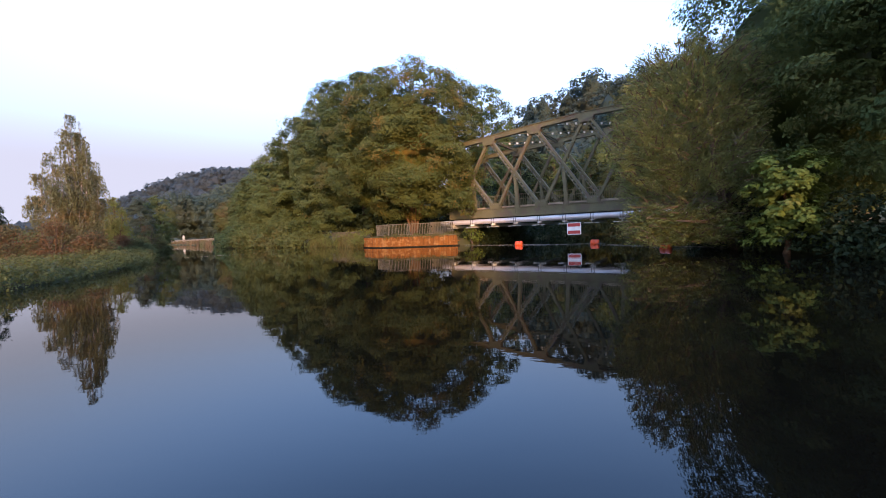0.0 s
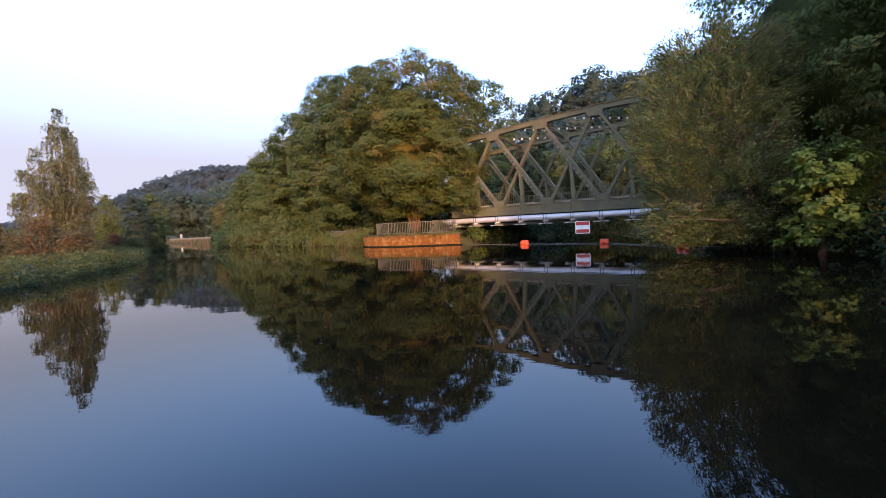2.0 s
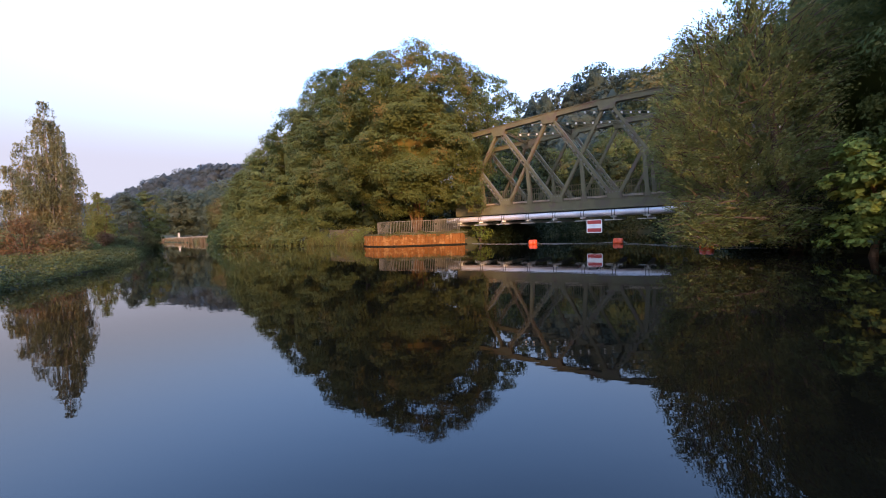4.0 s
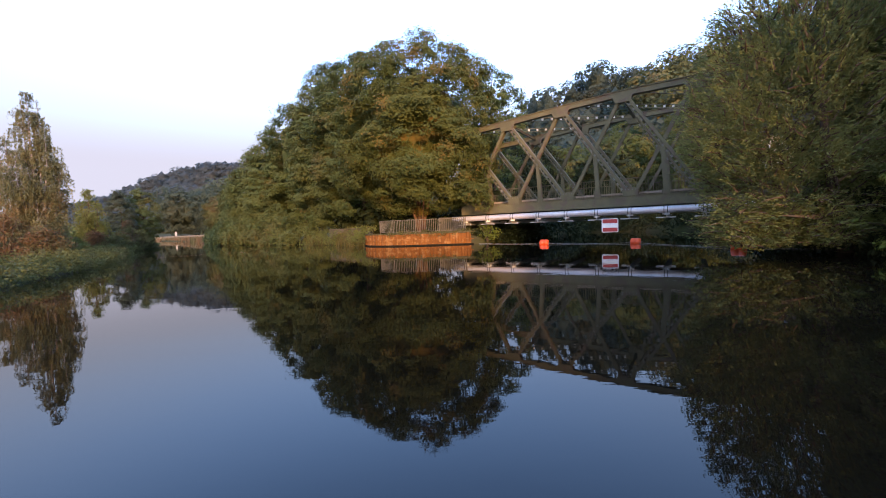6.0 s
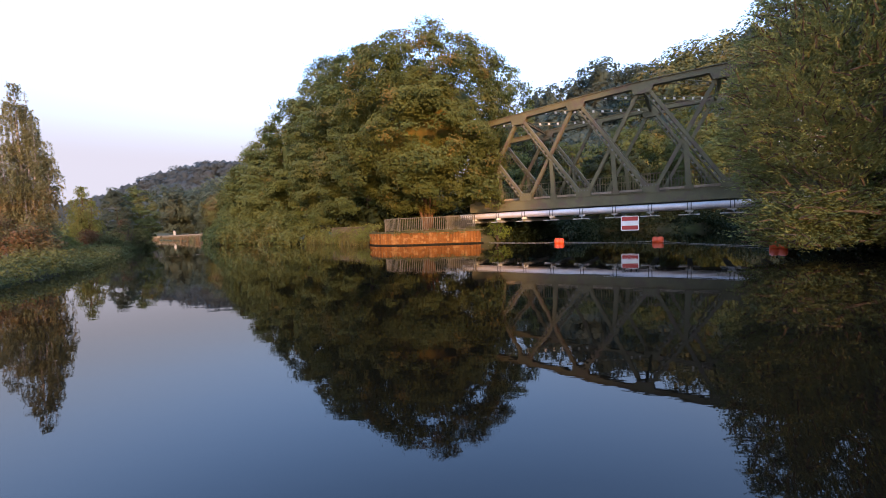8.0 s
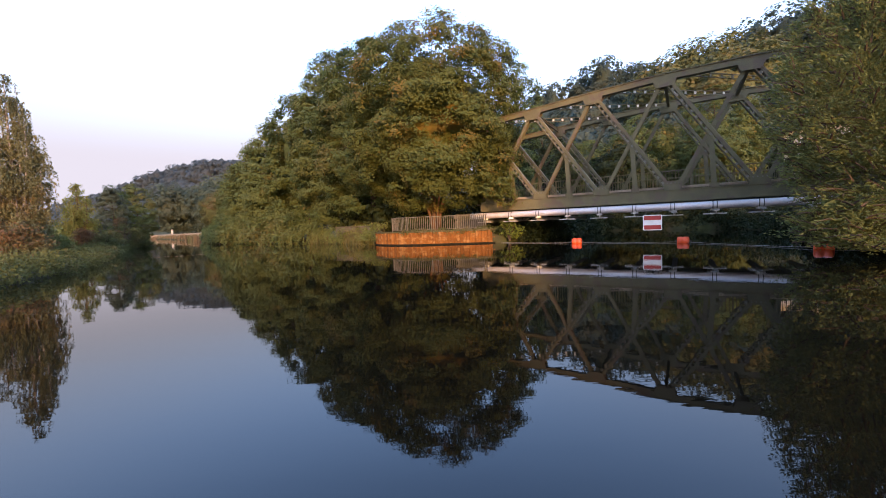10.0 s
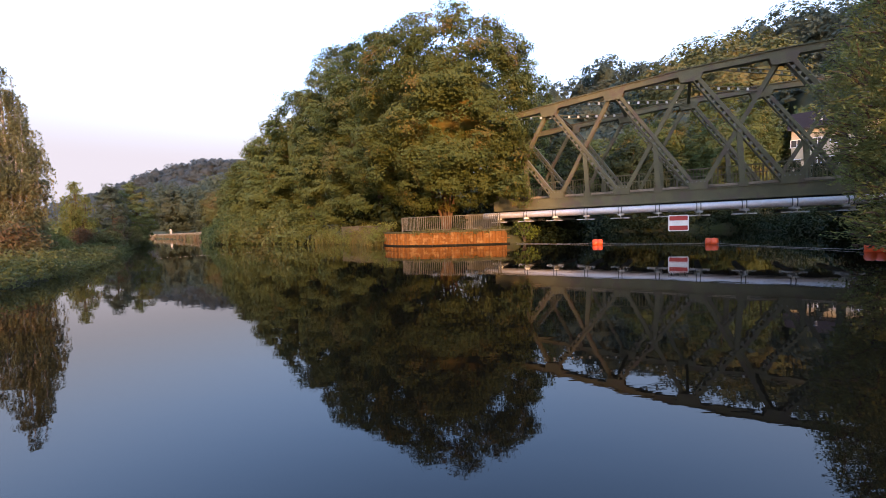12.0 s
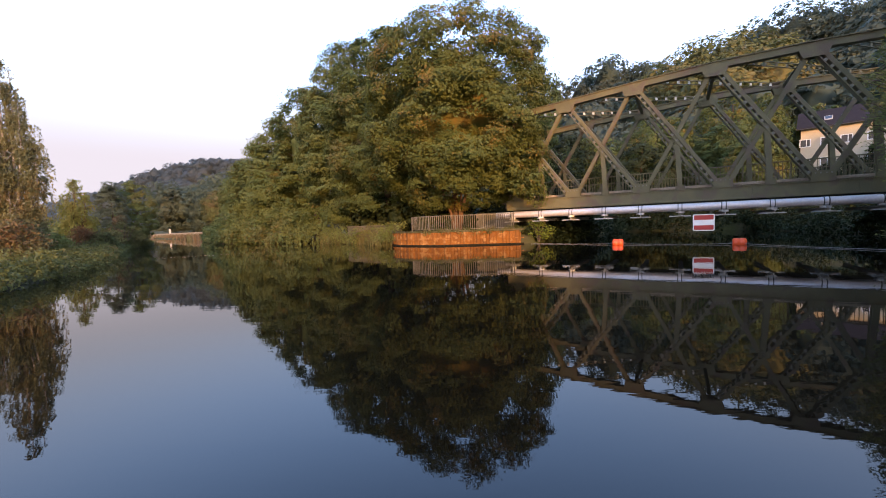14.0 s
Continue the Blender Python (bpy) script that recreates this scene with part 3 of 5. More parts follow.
    # cross girders, pipe brackets on their ends, deck and kerbs
    for i in range(int((N1 - N0) * 2) + 1):
        s = (N0 + i / 2) * PANEL
        put("cross_girder", Shape().profile(bp(s, -0.1, ZL - 0.2), bp(s, WIDE + 0.1, ZL - 0.2), i_section(0.22, 0.5, 0.03)), STEEL_DARK)
        br = put("pipe_bracket", Shape().profile(bp(s + 0.05, -1.05, 1.52), bp(s + 0.05, 4.4, 1.52), i_section(0.26, 0.17, 0.025)), PALE_STEEL, ob, "pale galvanised bracket beam")
        put("saddle", Shape().box(-0.15, -0.14, 0, 0.15, 0.14, 0.1), PALE_STEEL, br).data.transform(Matrix.Translation((*bp(s, -0.62, 1.6),)))
        put("shelf", Shape().beam(bp(s - 0.5, -0.7, 1.43), bp(s + 0.5, -0.7, 1.43), 0.3, 0.06), PALE_STEEL, br)
        put("hanger", Shape().beam(bp(s, 0.1, 1.58), bp(s, 0.1, ZL - 0.3), 0.08, 0.08), STEEL_DARK, br)
    for k in range(5):
        a = 0.9 + k * 1.1
        put("stringer", Shape().profile(bp(s0, a, ZL - 0.05), bp(s1, a, ZL - 0.05), i_section(0.16, 0.3, 0.02)), STEEL_DARK)
    put("deck", Shape().beam(bp(s0, WIDE / 2, ZL + 0.2), bp(s1, WIDE / 2, ZL + 0.2), WIDE - 0.7, 0.12), DECK)
    for a in (0.55, WIDE - 0.55):
        put("kerb_beam", Shape().beam(bp(s0, a, ZL + 0.47), bp(s1, a, ZL + 0.47), 0.18, 0.14), DECK)
    # handrails with balusters
    for a in (0.75, WIDE - 0.75):
        hr = Shape().beam(bp(s0, a, ZL + 1.45), bp(s1, a, ZL + 1.45), 0.06, 0.06).beam(bp(s0, a, ZL + 0.42), bp(s1, a, ZL + 0.42), 0.04, 0.04)
        h_ob = put("handrail", hr, STEEL)
        s, i = s0, 0
        while s < s1:
            thick = 0.07 if i % 12 == 0 else 0.028
            put("baluster", Shape().beam(bp(s, a, ZL + 0.26), bp(s, a, ZL + 1.45), thick, thick), STEEL, h_ob)
            s, i = s + 0.16, i + 1
    # top struts and lateral bracing
    for n in range(N0, N1 + 1):
        su, zu = n * PANEL + DU, ZU + RISE[n]
        put("sway_strut", Shape().profile(bp(su, 0.1, zu - 0.1), bp(su, WIDE - 0.1, zu - 0.1), i_section(0.16, 0.2, 0.03)), STEEL)
        if n + 2 <= N1:
            # long flat braces from the near chord to the far one, two bays on
            zn = ZU + RISE[n + 2]
            p, q = bp(su + 0.3 * PANEL, 0.15, 0.7 * zu + 0.3 * (ZU + RISE[n + 1]) - 0.02), bp(su + 2 * PANEL - 0.2, WIDE - 0.15, zn - 0.02)
            sh = Shape()
            for dz in (-0.11, 0.11):
                sh.beam(p + Vector((0, 0, dz)), q + Vector((0, 0, dz)), 0.06, 0.035)
            l_ob = put("lateral_brace", sh, STEEL)
            for i in range(1, 12):
                c = p.lerp(q, i / 12)
                d = (q - p).normalized() * 0.075
                put("batten", Shape().beam(c - d, c + d, 0.03, 0.15), BATTEN if n < 2 else STEEL, l_ob, "pale batten plate" if n < 2 else "")
    return ob


bridge()

pipe = thing("water_pipe", (*bp(0, -0.62, 0).xy, 0), "silvery jacketed pipeline hung along the bridge on brackets", "pipe")
_s0, _s1 = (N0 - 0.3) * PANEL, (N1 + 0.1) * PANEL
_pts = [bp(_s0 + (_s1 - _s0) * i / 24, -0.62, 1.89) for i in range(25)]
_o = part("jacket", Shape().tube(_pts, [0.205] * 25, 20), PIPE, pipe, "", True)
_o.data.transform(Matrix.Translation((-bp(0, -0.62, 0).x, -bp(0, -0.62, 0).y, 0)))
for i in range(12):
    for off in (-0.09, 0.09):
        s = (N0 + i / 2) * PANEL + off
        _o = part("strap", Shape().tube([bp(s - 0.02, -0.62, 1.89), bp(s + 0.02, -0.62, 1.89)], [0.218, 0.218], 20), STEEL_DARK, pipe, "dark steel strap", True)
        _o.data.transform(Matrix.Translation((-bp(0, -0.62, 0).x, -bp(0, -0.62, 0).y, 0)))


def abutment(s, depth):
    ob = Shape()
    a, b = bp(s, 1.2, 0), bp(s, WIDE + 0.6, 0)
    ob.beam((a.x, a.y, 0.2), (b.x, b.y, 0.2), depth, 3.9, (0, 0, 1), 0.03)
    o = new("abutment", ob.mesh("abutment", ABUT))
    tagged(o, "dark weathered stone bridge abutment", "abutment", kind="structure")


abutment((N0 - 0.3) * PANEL - 1.2, 2.6)
abutment((N1 + 0.1) * PANEL + 1.2, 2.6)

# ---- no-passage sign ----
SG = Vector((8.75, 26.27, 0))
sign = thing("waterway_sign", (SG.x, SG.y, 0.66), "red and white no-passage board hung under the bridge pipe", "sign")
_w = Vector((0.905, -0.425, 0))
_b = Vector((0.425, 0.905, 0))


def plate(x0, x1, z0, z1, off, thick, bevel=0.06):
    """A board with rounded corners."""
    ring = []
    for cx, cz, a0 in ((x1 - bevel, z1 - bevel, 0), (x0 + bevel, z1 - bevel, 90), (x0 + bevel, z0 + bevel, 180), (x1 - bevel, z0 + bevel, 270)):
        for k in range(4):
            a = radians(a0 + k * 30)
            ring.append((cx + math.cos(a) * bevel, cz + math.sin(a) * bevel))
    n = len(ring)
    vs = [_w * x + _b * o + Vector((0, 0, z)) for o in (off, off + thick) for x, z in ring]
    return Shape().add(vs, [tuple(range(n)), tuple(range(2 * n - 1, n - 1, -1))] + [(i, n + i, n + (i + 1) % n, (i + 1) % n) for i in range(n)])


part("board", plate(-0.45, 0.45, 0, 0.82, 0, 0.03), SIGN_WHITE, sign, "white enamelled board")
part("red_band", plate(-0.405, 0.405, 0.545, 0.775, -0.008, 0.008, 0.03), SIGN_RED, sign, "red band")
part("red_band", plate(-0.405, 0.405, 0.045, 0.275, -0.008, 0.008, 0.03), SIGN_RED, sign, "red band")
for x in (-0.3, 0.3):
    p = _w * x + _b * 0.05
    part("hanger", Shape().beam(p + Vector((0, 0, 0.1)), p + Vector((0, 0, 1.02)), 0.05, 0.03), STEEL_DARK, sign)
part("arm", Shape().beam(_w * -0.45 + _b * 0.05 + Vector((0, 0, 1.0)), _w * 0.45 + _b * 0.05 + Vector((0, 0, 1.0)), 0.06, 0.06)
     .beam(_b * 0.05 + Vector((0, 0, 1.0)), _b * 2.4 + Vector((0.3, 0, 1.0)), 0.06, 0.06), STEEL_DARK, sign)


# ---- float line ----
def float_shape():
    s = Shape()
    prof = [(-0.27, 0.10), (-0.26, 0.17), (-0.22, 0.215), (-0.05, 0.225), (-0.03, 0.205), (0.03, 0.205), (0.05, 0.225), (0.22, 0.215), (0.26, 0.17), (0.27, 0.10)]
    return s.tube([(x, 0, 0) for x, r in prof], [r for x, r in prof], 18)


FLOATS = [(5.3, 28.0), (9.78, 25.3), (11.0, 19.3)]
_f0 = None
for i, (x, y) in enumerate(FLOATS):
    m = pose(x, y, 0.09, 0, 0, (-30, -32, -40)[i])
    if _f0 is None:
        _f0 = thing("float", (0, 0, 0), "orange plastic float on the barrier line", "buoy", "barrier floats")
        part("drum", float_shape(), BUOY, _f0, "", True)
        part("eyelet", Shape().tube([(-0.36, 0, 0), (-0.27, 0, 0)], [0.03, 0.04], 8), STEEL_DARK, _f0)
        part("eyelet", Shape().tube([(0.27, 0, 0), (0.36, 0, 0)], [0.04, 0.03], 8), STEEL_DARK, _f0)
        _f0.matrix_world = m
    else:
        copy_thing(_f0, m)
_r = Shape()
_line = [(1.5, 31.6)] + FLOATS + [(14.5, 16.0)]
for (x0, y0), (x1, y1) in zip(_line, _line[1:]):
    _r.tube([(x0 + (x1 - x0) * t, y0 + (y1 - y0) * t, 0.05 - 0.03 * math.sin(math.pi * t)) for t in np.linspace(0, 1, 9)], [0.012] * 9, 6)
tagged(new("barrier_rope", _r.mesh("barrier_rope", ROPE)), "thin grey rope floating between orange floats", "rope")

# ---- quay ----
QUAY = [(-7.75, 36.6), (-7.5, 35.5), (-7.0, 34.5), (-6.3, 33.7), (-5.5, 33.1), (-4.2, 32.5), (-2.5, 32.25), (-0.5, 32.1), (1.3, 32.05)]
QUAY_TOP = 0.94


def along(poly, step):
    """Even points along a polyline, with the way and the inward normal."""
    out, carry = [], 0.0
    for (x0, y0), (x1, y1) in zip(poly, poly[1:]):
        ln = math.hypot(x1 - x0, y1 - y0)
        d = carry
        while d < ln:
            out.append((x0 + (x1 - x0) * d / ln, y0 + (y1 - y0) * d / ln, (x1 - x0) / ln, (y1 - y0) / ln))
            d += step
        carry = d - ln
    return out


def quay():
    ob = tagged(new("quay_wall", None), "rusty orange sheet-pile quay with a mossy capping", "quay wall", kind="structure")
    pts = along(QUAY, 0.42)
    for i in range(len(pts) - 1):
        (x0, y0, dx, dy), (x1, y1, _, _) = pts[i], pts[i + 1]
        nx, ny = dy, -dx      # towards the water
        dp = 0.07
        ring = [(0, 0), (0.18, 0), (0.30, 1), (0.70, 1), (0.82, 0), (1.0, 0), (1.0, -0.2), (0.84, -0.2), (0.72, 0.8), (0.28, 0.8), (0.16, -0.2), (0, -0.2)]
        top = QUAY_TOP - 0.05 + 0.03 * math.sin(i * 2.3)
        vs = [(x0 + (x1 - x0) * t + nx * dp * o, y0 + (y1 - y0) * t + ny * dp * o, z) for z in (-1.2, top) for t, o in ring]
        k = len(ring)
        part("sheet_pile", Shape().add(vs, [tuple(range(k - 1, -1, -1)), tuple(range(k, 2 * k))] + [(j, (j + 1) % k, k + (j + 1) % k, k + j) for j in range(k)]), RUST, ob)
    fine = along(QUAY, 0.3)
    cap, rib = Shape(), Shape()
    for (x0, y0, dx, dy), (x1, y1, _, _) in zip(fine, fine[1:]):
        cap.beam((x0 - dy * 0.12, y0 + dx * 0.12, QUAY_TOP), (x1 - dy * 0.12, y1 + dx * 0.12, QUAY_TOP), 0.4, 0.12)
        rib.beam((x0 + dy * 0.12, y0 - dx * 0.12, 0.42), (x1 + dy * 0.12, y1 - dx * 0.12, 0.42), 0.02, 0.05)
    part("capping", cap, CAP, ob, "mossy concrete capping")
    part("waler", rib, RUST, ob)
    wet = Shape()
    for (x0, y0, dx, dy), (x1, y1, _, _) in zip(fine, fine[1:]):
        wet.beam((x0 + dy * 0.1, y0 - dx * 0.1, -0.02), (x1 + dy * 0.1, y1 - dx * 0.1, -0.02), 0.06, 0.22)
    part("wet_band", wet, ALGAE, ob, "dark algae band at the waterline")


quay()


def railing():
    line = [(-6.15, 34.5), (-5.75, 33.85), (-5.1, 33.25), (-4.1, 32.85), (-2.4, 32.6), (-0.5, 32.45), (0.65, 32.4)]
    ob = thing("quay_railing", (-2.4, 32.6, QUAY_TOP), "weathered galvanised railing with upright bars on the quay", "railing")
    o = Vector((-2.4, 32.6, QUAY_TOP))
    pts = along(line, 0.14)
    z0, z1 = 0.14, 1.03
    top, low = Shape(), Shape()
    for (x0, y0), (x1, y1) in zip(line, line[1:]):
        top.beam(Vector((x0, y0, QUAY_TOP + z1)) - o, Vector((x1, y1, QUAY_TOP + z1)) - o, 0.05, 0.04)
        low.beam(Vector((x0, y0, QUAY_TOP + z0)) - o, Vector((x1, y1, QUAY_TOP + z0)) - o, 0.04, 0.03)
    part("top_rail", top, RAIL, ob)
    part("bottom_rail", low, RAIL, ob)
    bar = Shape().beam((0, 0, z0), (0, 0, z1), 0.032, 0.032).mesh("baluster", RAIL)
    post = Shape().beam((0, 0, -0.05), (0, 0, z1 + 0.02), 0.07, 0.07).mesh("post", RAIL)
    for i, (x, y, _, _) in enumerate(pts):
        main = i % 13 == 0 or i == len(pts) - 1
        b = part("post" if main else "baluster", post if main else bar, RAIL, ob)
        b.location = (x - o.x, y - o.y, 0)


railing()

low_wall = Shape()
for (x0, y0), (x1, y1) in (((-12.2, 41.6), (-7.3, 37.5)),):
    low_wall.beam((x0, y0, 0.9), (x1, y1, 0.9), 0.3, 1.1)
    low_wall.beam((x0, y0, 1.49), (x1, y1, 1.49), 0.42, 0.1)
tagged(new("low_wall", low_wall.mesh("low_wall", CONCRETE)), "low pale concrete parapet behind the reeds", "wall", kind="structure")

# ---- house on the slope ----
def house(x, y, z, turn):
    ob = thing("house", (x, y, z), "cream plastered house with a dark slate roof on the slope", "house")
    ob.rotation_euler = (0, 0, radians(turn))
    w, d, h, ridge = 9.0, 8.0, 5.9, 8.5
    part("wall", Shape().box(-w / 2, -d / 2, -3, w / 2, d / 2, h), PLASTER, ob)
    rf = Shape()
    e = 0.5
    sec = [(-d / 2 - e, h - 0.45), (0, ridge), (d / 2 + e, h - 0.45), (d / 2 + e, h - 0.2), (0, ridge + 0.25), (-d / 2 - e, h - 0.2)]
    vs = [(xx, yy, zz) for xx in (-w / 2 - e, w / 2 + e) for yy, zz in sec]
    rf.add(vs, [(0, 1, 4, 5), (1, 2, 3, 4), (6, 11, 10, 7), (7, 10, 9, 8)] + [(i, 6 + i, 6 + (i + 1) % 6, (i + 1) % 6) for i in range(6)])
    r_ob = part("roof", rf, SLATE, ob, "dark slate roof")
    g = Shape().add([(-w / 2, -d / 2, h), (-w / 2, d / 2, h), (-w / 2, 0, ridge - 0.15), (-w / 2 + 0.3, -d / 2, h), (-w / 2 + 0.3, d / 2, h), (-w / 2 + 0.3, 0, ridge - 0.15)],
                    [(0, 2, 1), (3, 4, 5), (0, 3, 5, 2), (1, 2, 5, 4)])
    part("gable", g, PLASTER, ob)
    part("gutter", Shape().tube([(-w / 2 - 0.5, -d / 2 - 0.55, h - 0.38), (w / 2 + 0.5, -d / 2 - 0.55, h - 0.38)], [0.07, 0.07], 8), STEEL_DARK, ob)
    for wx in (-4.0, -1.75, 0.3, 2.9):
        for wz in (3.5, 0.6):
            win = part("window", Shape().box(wx - 0.62, -d / 2 - 0.05, wz - 0.58, wx + 0.62, -d / 2 + 0.02, wz - 0.5).box(wx - 0.62, -d / 2 - 0.05, wz + 0.5, wx + 0.62, -d / 2 + 0.02, wz + 0.58)
                       .box(wx - 0.62, -d / 2 - 0.05, wz - 0.5, wx - 0.52, -d / 2 + 0.02, wz + 0.5).box(wx + 0.52, -d / 2 - 0.05, wz - 0.5, wx + 0.62, -d / 2 + 0.02, wz + 0.5)
                       .box(wx + 0.1, -d / 2 - 0.05, wz - 0.5, wx + 0.18, -d / 2 + 0.02, wz + 0.5), FRAME_WHITE, ob, "white window frame")
            part("pane", Shape().box(wx - 0.52, -d / 2 - 0.02, wz - 0.5, wx + 0.1, -d / 2 + 0.01, wz + 0.5), GLASS, win)
            part("pane", Shape().box(wx + 0.18, -d / 2 - 0.02, wz - 0.5, wx + 0.52, -d / 2 + 0.01, wz + 0.5), GLASS, win)
    sl = (ridge - h + 0.45) / (d / 2 + e)
    sx, sy = -1.6, -2.6
    sz = h - 0.2 + (sy + d / 2 + e) * sl
    q = [(sx - 0.45, sy - 0.5, sz - 0.5 * sl), (sx + 0.45, sy - 0.5, sz - 0.5 * sl), (sx + 0.45, sy + 0.5, sz + 0.5 * sl), (sx - 0.45, sy + 0.5, sz + 0.5 * sl)]
    sky_l = part("skylight", Shape().add(q + [(a, b, c + 0.1) for a, b, c in q], [(3, 2, 1, 0), (4, 5, 6, 7), (0, 1, 5, 4), (1, 2, 6, 5), (2, 3, 7, 6), (3, 0, 4, 7)]), DULL_WHITE, ob, "pale framed skylight")
    q2 = [(a * 0.75 + sx * 0.25, b * 0.75 + sy * 0.25, c * 0.75 + sz * 0.25 + 0.115) for a, b, c in q]
    part("pane", Shape().add(q2, [(0, 1, 2, 3)]), GLASS, sky_l)
    return ob


house(50.7, 59.4, 7.7, -46).scale = (0.9, 0.9, 0.9)

# ---- far-bank marker ----
MK = (-101, 147.5)
mk = thing("river_marker", (MK[0], MK[1], height_at(*MK)), "white arched board standing on the far bank", "sign")
_ring = [(-0.4, 0.3), (0.4, 0.3), (0.4, 2.2)] + [(0.4 * math.cos(radians(a)), 2.2 + 0.4 * math.sin(radians(a))) for a in (30, 60, 90, 120, 150)] + [(-0.4, 2.2)]
part("board", Shape().add([(x, y, z) for y in (-0.06, 0.06) for x, z in _ring], [tuple(range(9)), tuple(range(17, 8, -1))] + [(i, 9 + i, 9 + (i + 1) % 9, (i + 1) % 9) for i in range(9)]), DULL_WHITE, mk)
part("post", Shape().beam((0, 0.1, -0.3), (0, 0.1, 1.6), 0.14, 0.1), BARK, mk)

_em = Shape()
_line = [(-190, 170.5), (-116, 159), (-95.5, 137), (-51.5, 86.5), (-42, 73)]
for (x0, y0), (x1, y1) in zip(_line, _line[1:]):
    _d = Vector((x1 - x0, y1 - y0, 0)).normalized()
    _n = Vector((-_d.y, _d.x, 0))
    a, b = Vector((x0, y0, 0)), Vector((x1, y1, 0))
    up = Vector((0, 0, 1))
    _em.add([a - up, b - up, b + _n * 1.6 + up * 1.7, a + _n * 1.6 + up * 1.7, a + _n * 4 + up * 1.75, b + _n * 4 + up * 1.75, a + _n * 4 - up, b + _n * 4 - up],
            [(0, 1, 2, 3), (3, 2, 5, 4), (4, 5, 7, 6)])
tagged(new("embankment", _em.mesh("embankment", EMBANK)), "tan stone-faced embankment along the far bank", "embankment", kind="structure")

# ---- trees on the islet ----
_ch = tree("chestnut_tree", "broad horse chestnut turning yellow-brown, behind the quay railing", -2.9, 35.6, 0.8, 16.35, 6.3, 6.0, 0.175, L_CHESTNUT,
     lumps=300, lump=1.22, crown_from=0.085, density=26, widest=0.5, power=3.3, bark=BARK_LIT, trunk_r=0.19, limbs=9, inner=0.3, heart=0.72,
     extra=[(0.4 + 1.5 * RNG.random(), 31.8 + 2.2 * RNG.random(), 3.2 + 5.0 * RNG.random(), 0.6 + 0.4 * RNG.random(), 0.8) for _ in range(24)]
     + [(-2.4 + 1.3 * RNG.normal(), 31.2 + 0.5 * RNG.random(), 10.0 + 1.0 * RNG.normal(), 0.6 + 0.4 * RNG.random(), 0.7) for _ in range(22)]
     + [(-0.8 + 2.4 * RNG.random(), 34.2 + 2.4 * RNG.random(), 3.0 + 4.5 * RNG.random(), 1.0, 0.7) for _ in range(18)]
     + [(0.2 + 1.9 * RNG.random(), 31.3 + 1.5 * RNG.random(), 2.5 + 2.2 * RNG.random(), 0.45 + 0.3 * RNG.random(), 0.7) for _ in range(14)])
for _dx, _dy, _r in ((-0.75, -0.2, 0.11), (0.55, 0.3, 0.13), (0.25, -0.5, 0.08)):
    part("limb", Shape().tube([(_dx * 0.25, _dy * 0.25, -0.3), (_dx * 0.6, _dy * 0.6, 1.4), (_dx * 1.6, _dy * 1.6, 3.6), (_dx * 3.2, _dy * 3.2, 6.0)], [_r * 1.2, _r, _r * 0.8, _r * 0.3], 8), BARK_LIT, _ch, "", True)
for nm, lb, x, y, top, rx, mt in (
        ("lime_tree", "tall dense green tree in a row along the islet bank", -8.6, 42.0, 18.6, 5.0, L_BROAD),
        ("lime_tree", "tall dense green tree in a row along the islet bank", -13.0, 46.5, 19.5, 4.5, L_ALDER),
        ("lime_tree", "tall brownish green tree beside the river", -18.0, 51.0, 17.4, 4.2, L_BROAD),
        ("alder_tree", "dark green tree overhanging the river bank", -22.8, 54.5, 15.0, 3.9, L_ALDER),
        ("alder_tree", "olive green tree overhanging the river bank", -27.0, 58.0, 12.2, 3.5, L_ALDER),
        ("alder_tree", "small olive tree at the bend of the river", -31.5, 63.0, 10.4, 3.1, L_ALDER),
        ("alder_tree", "pale green tree at the bend of the river", -39, 72.0, 9.0, 3.6, L_HERB)):
    tree(nm, lb, x, y, 0.8, top, rx, rx, 0.22 if y < 50 else 0.27, mt, lumps=175 if y < 50 else 120, lump=1.2, crown_from=0.03, density=20 if y < 50 else 14, widest=0.4, power=2.7, limbs=6, heart=0.6, group="islet trees")
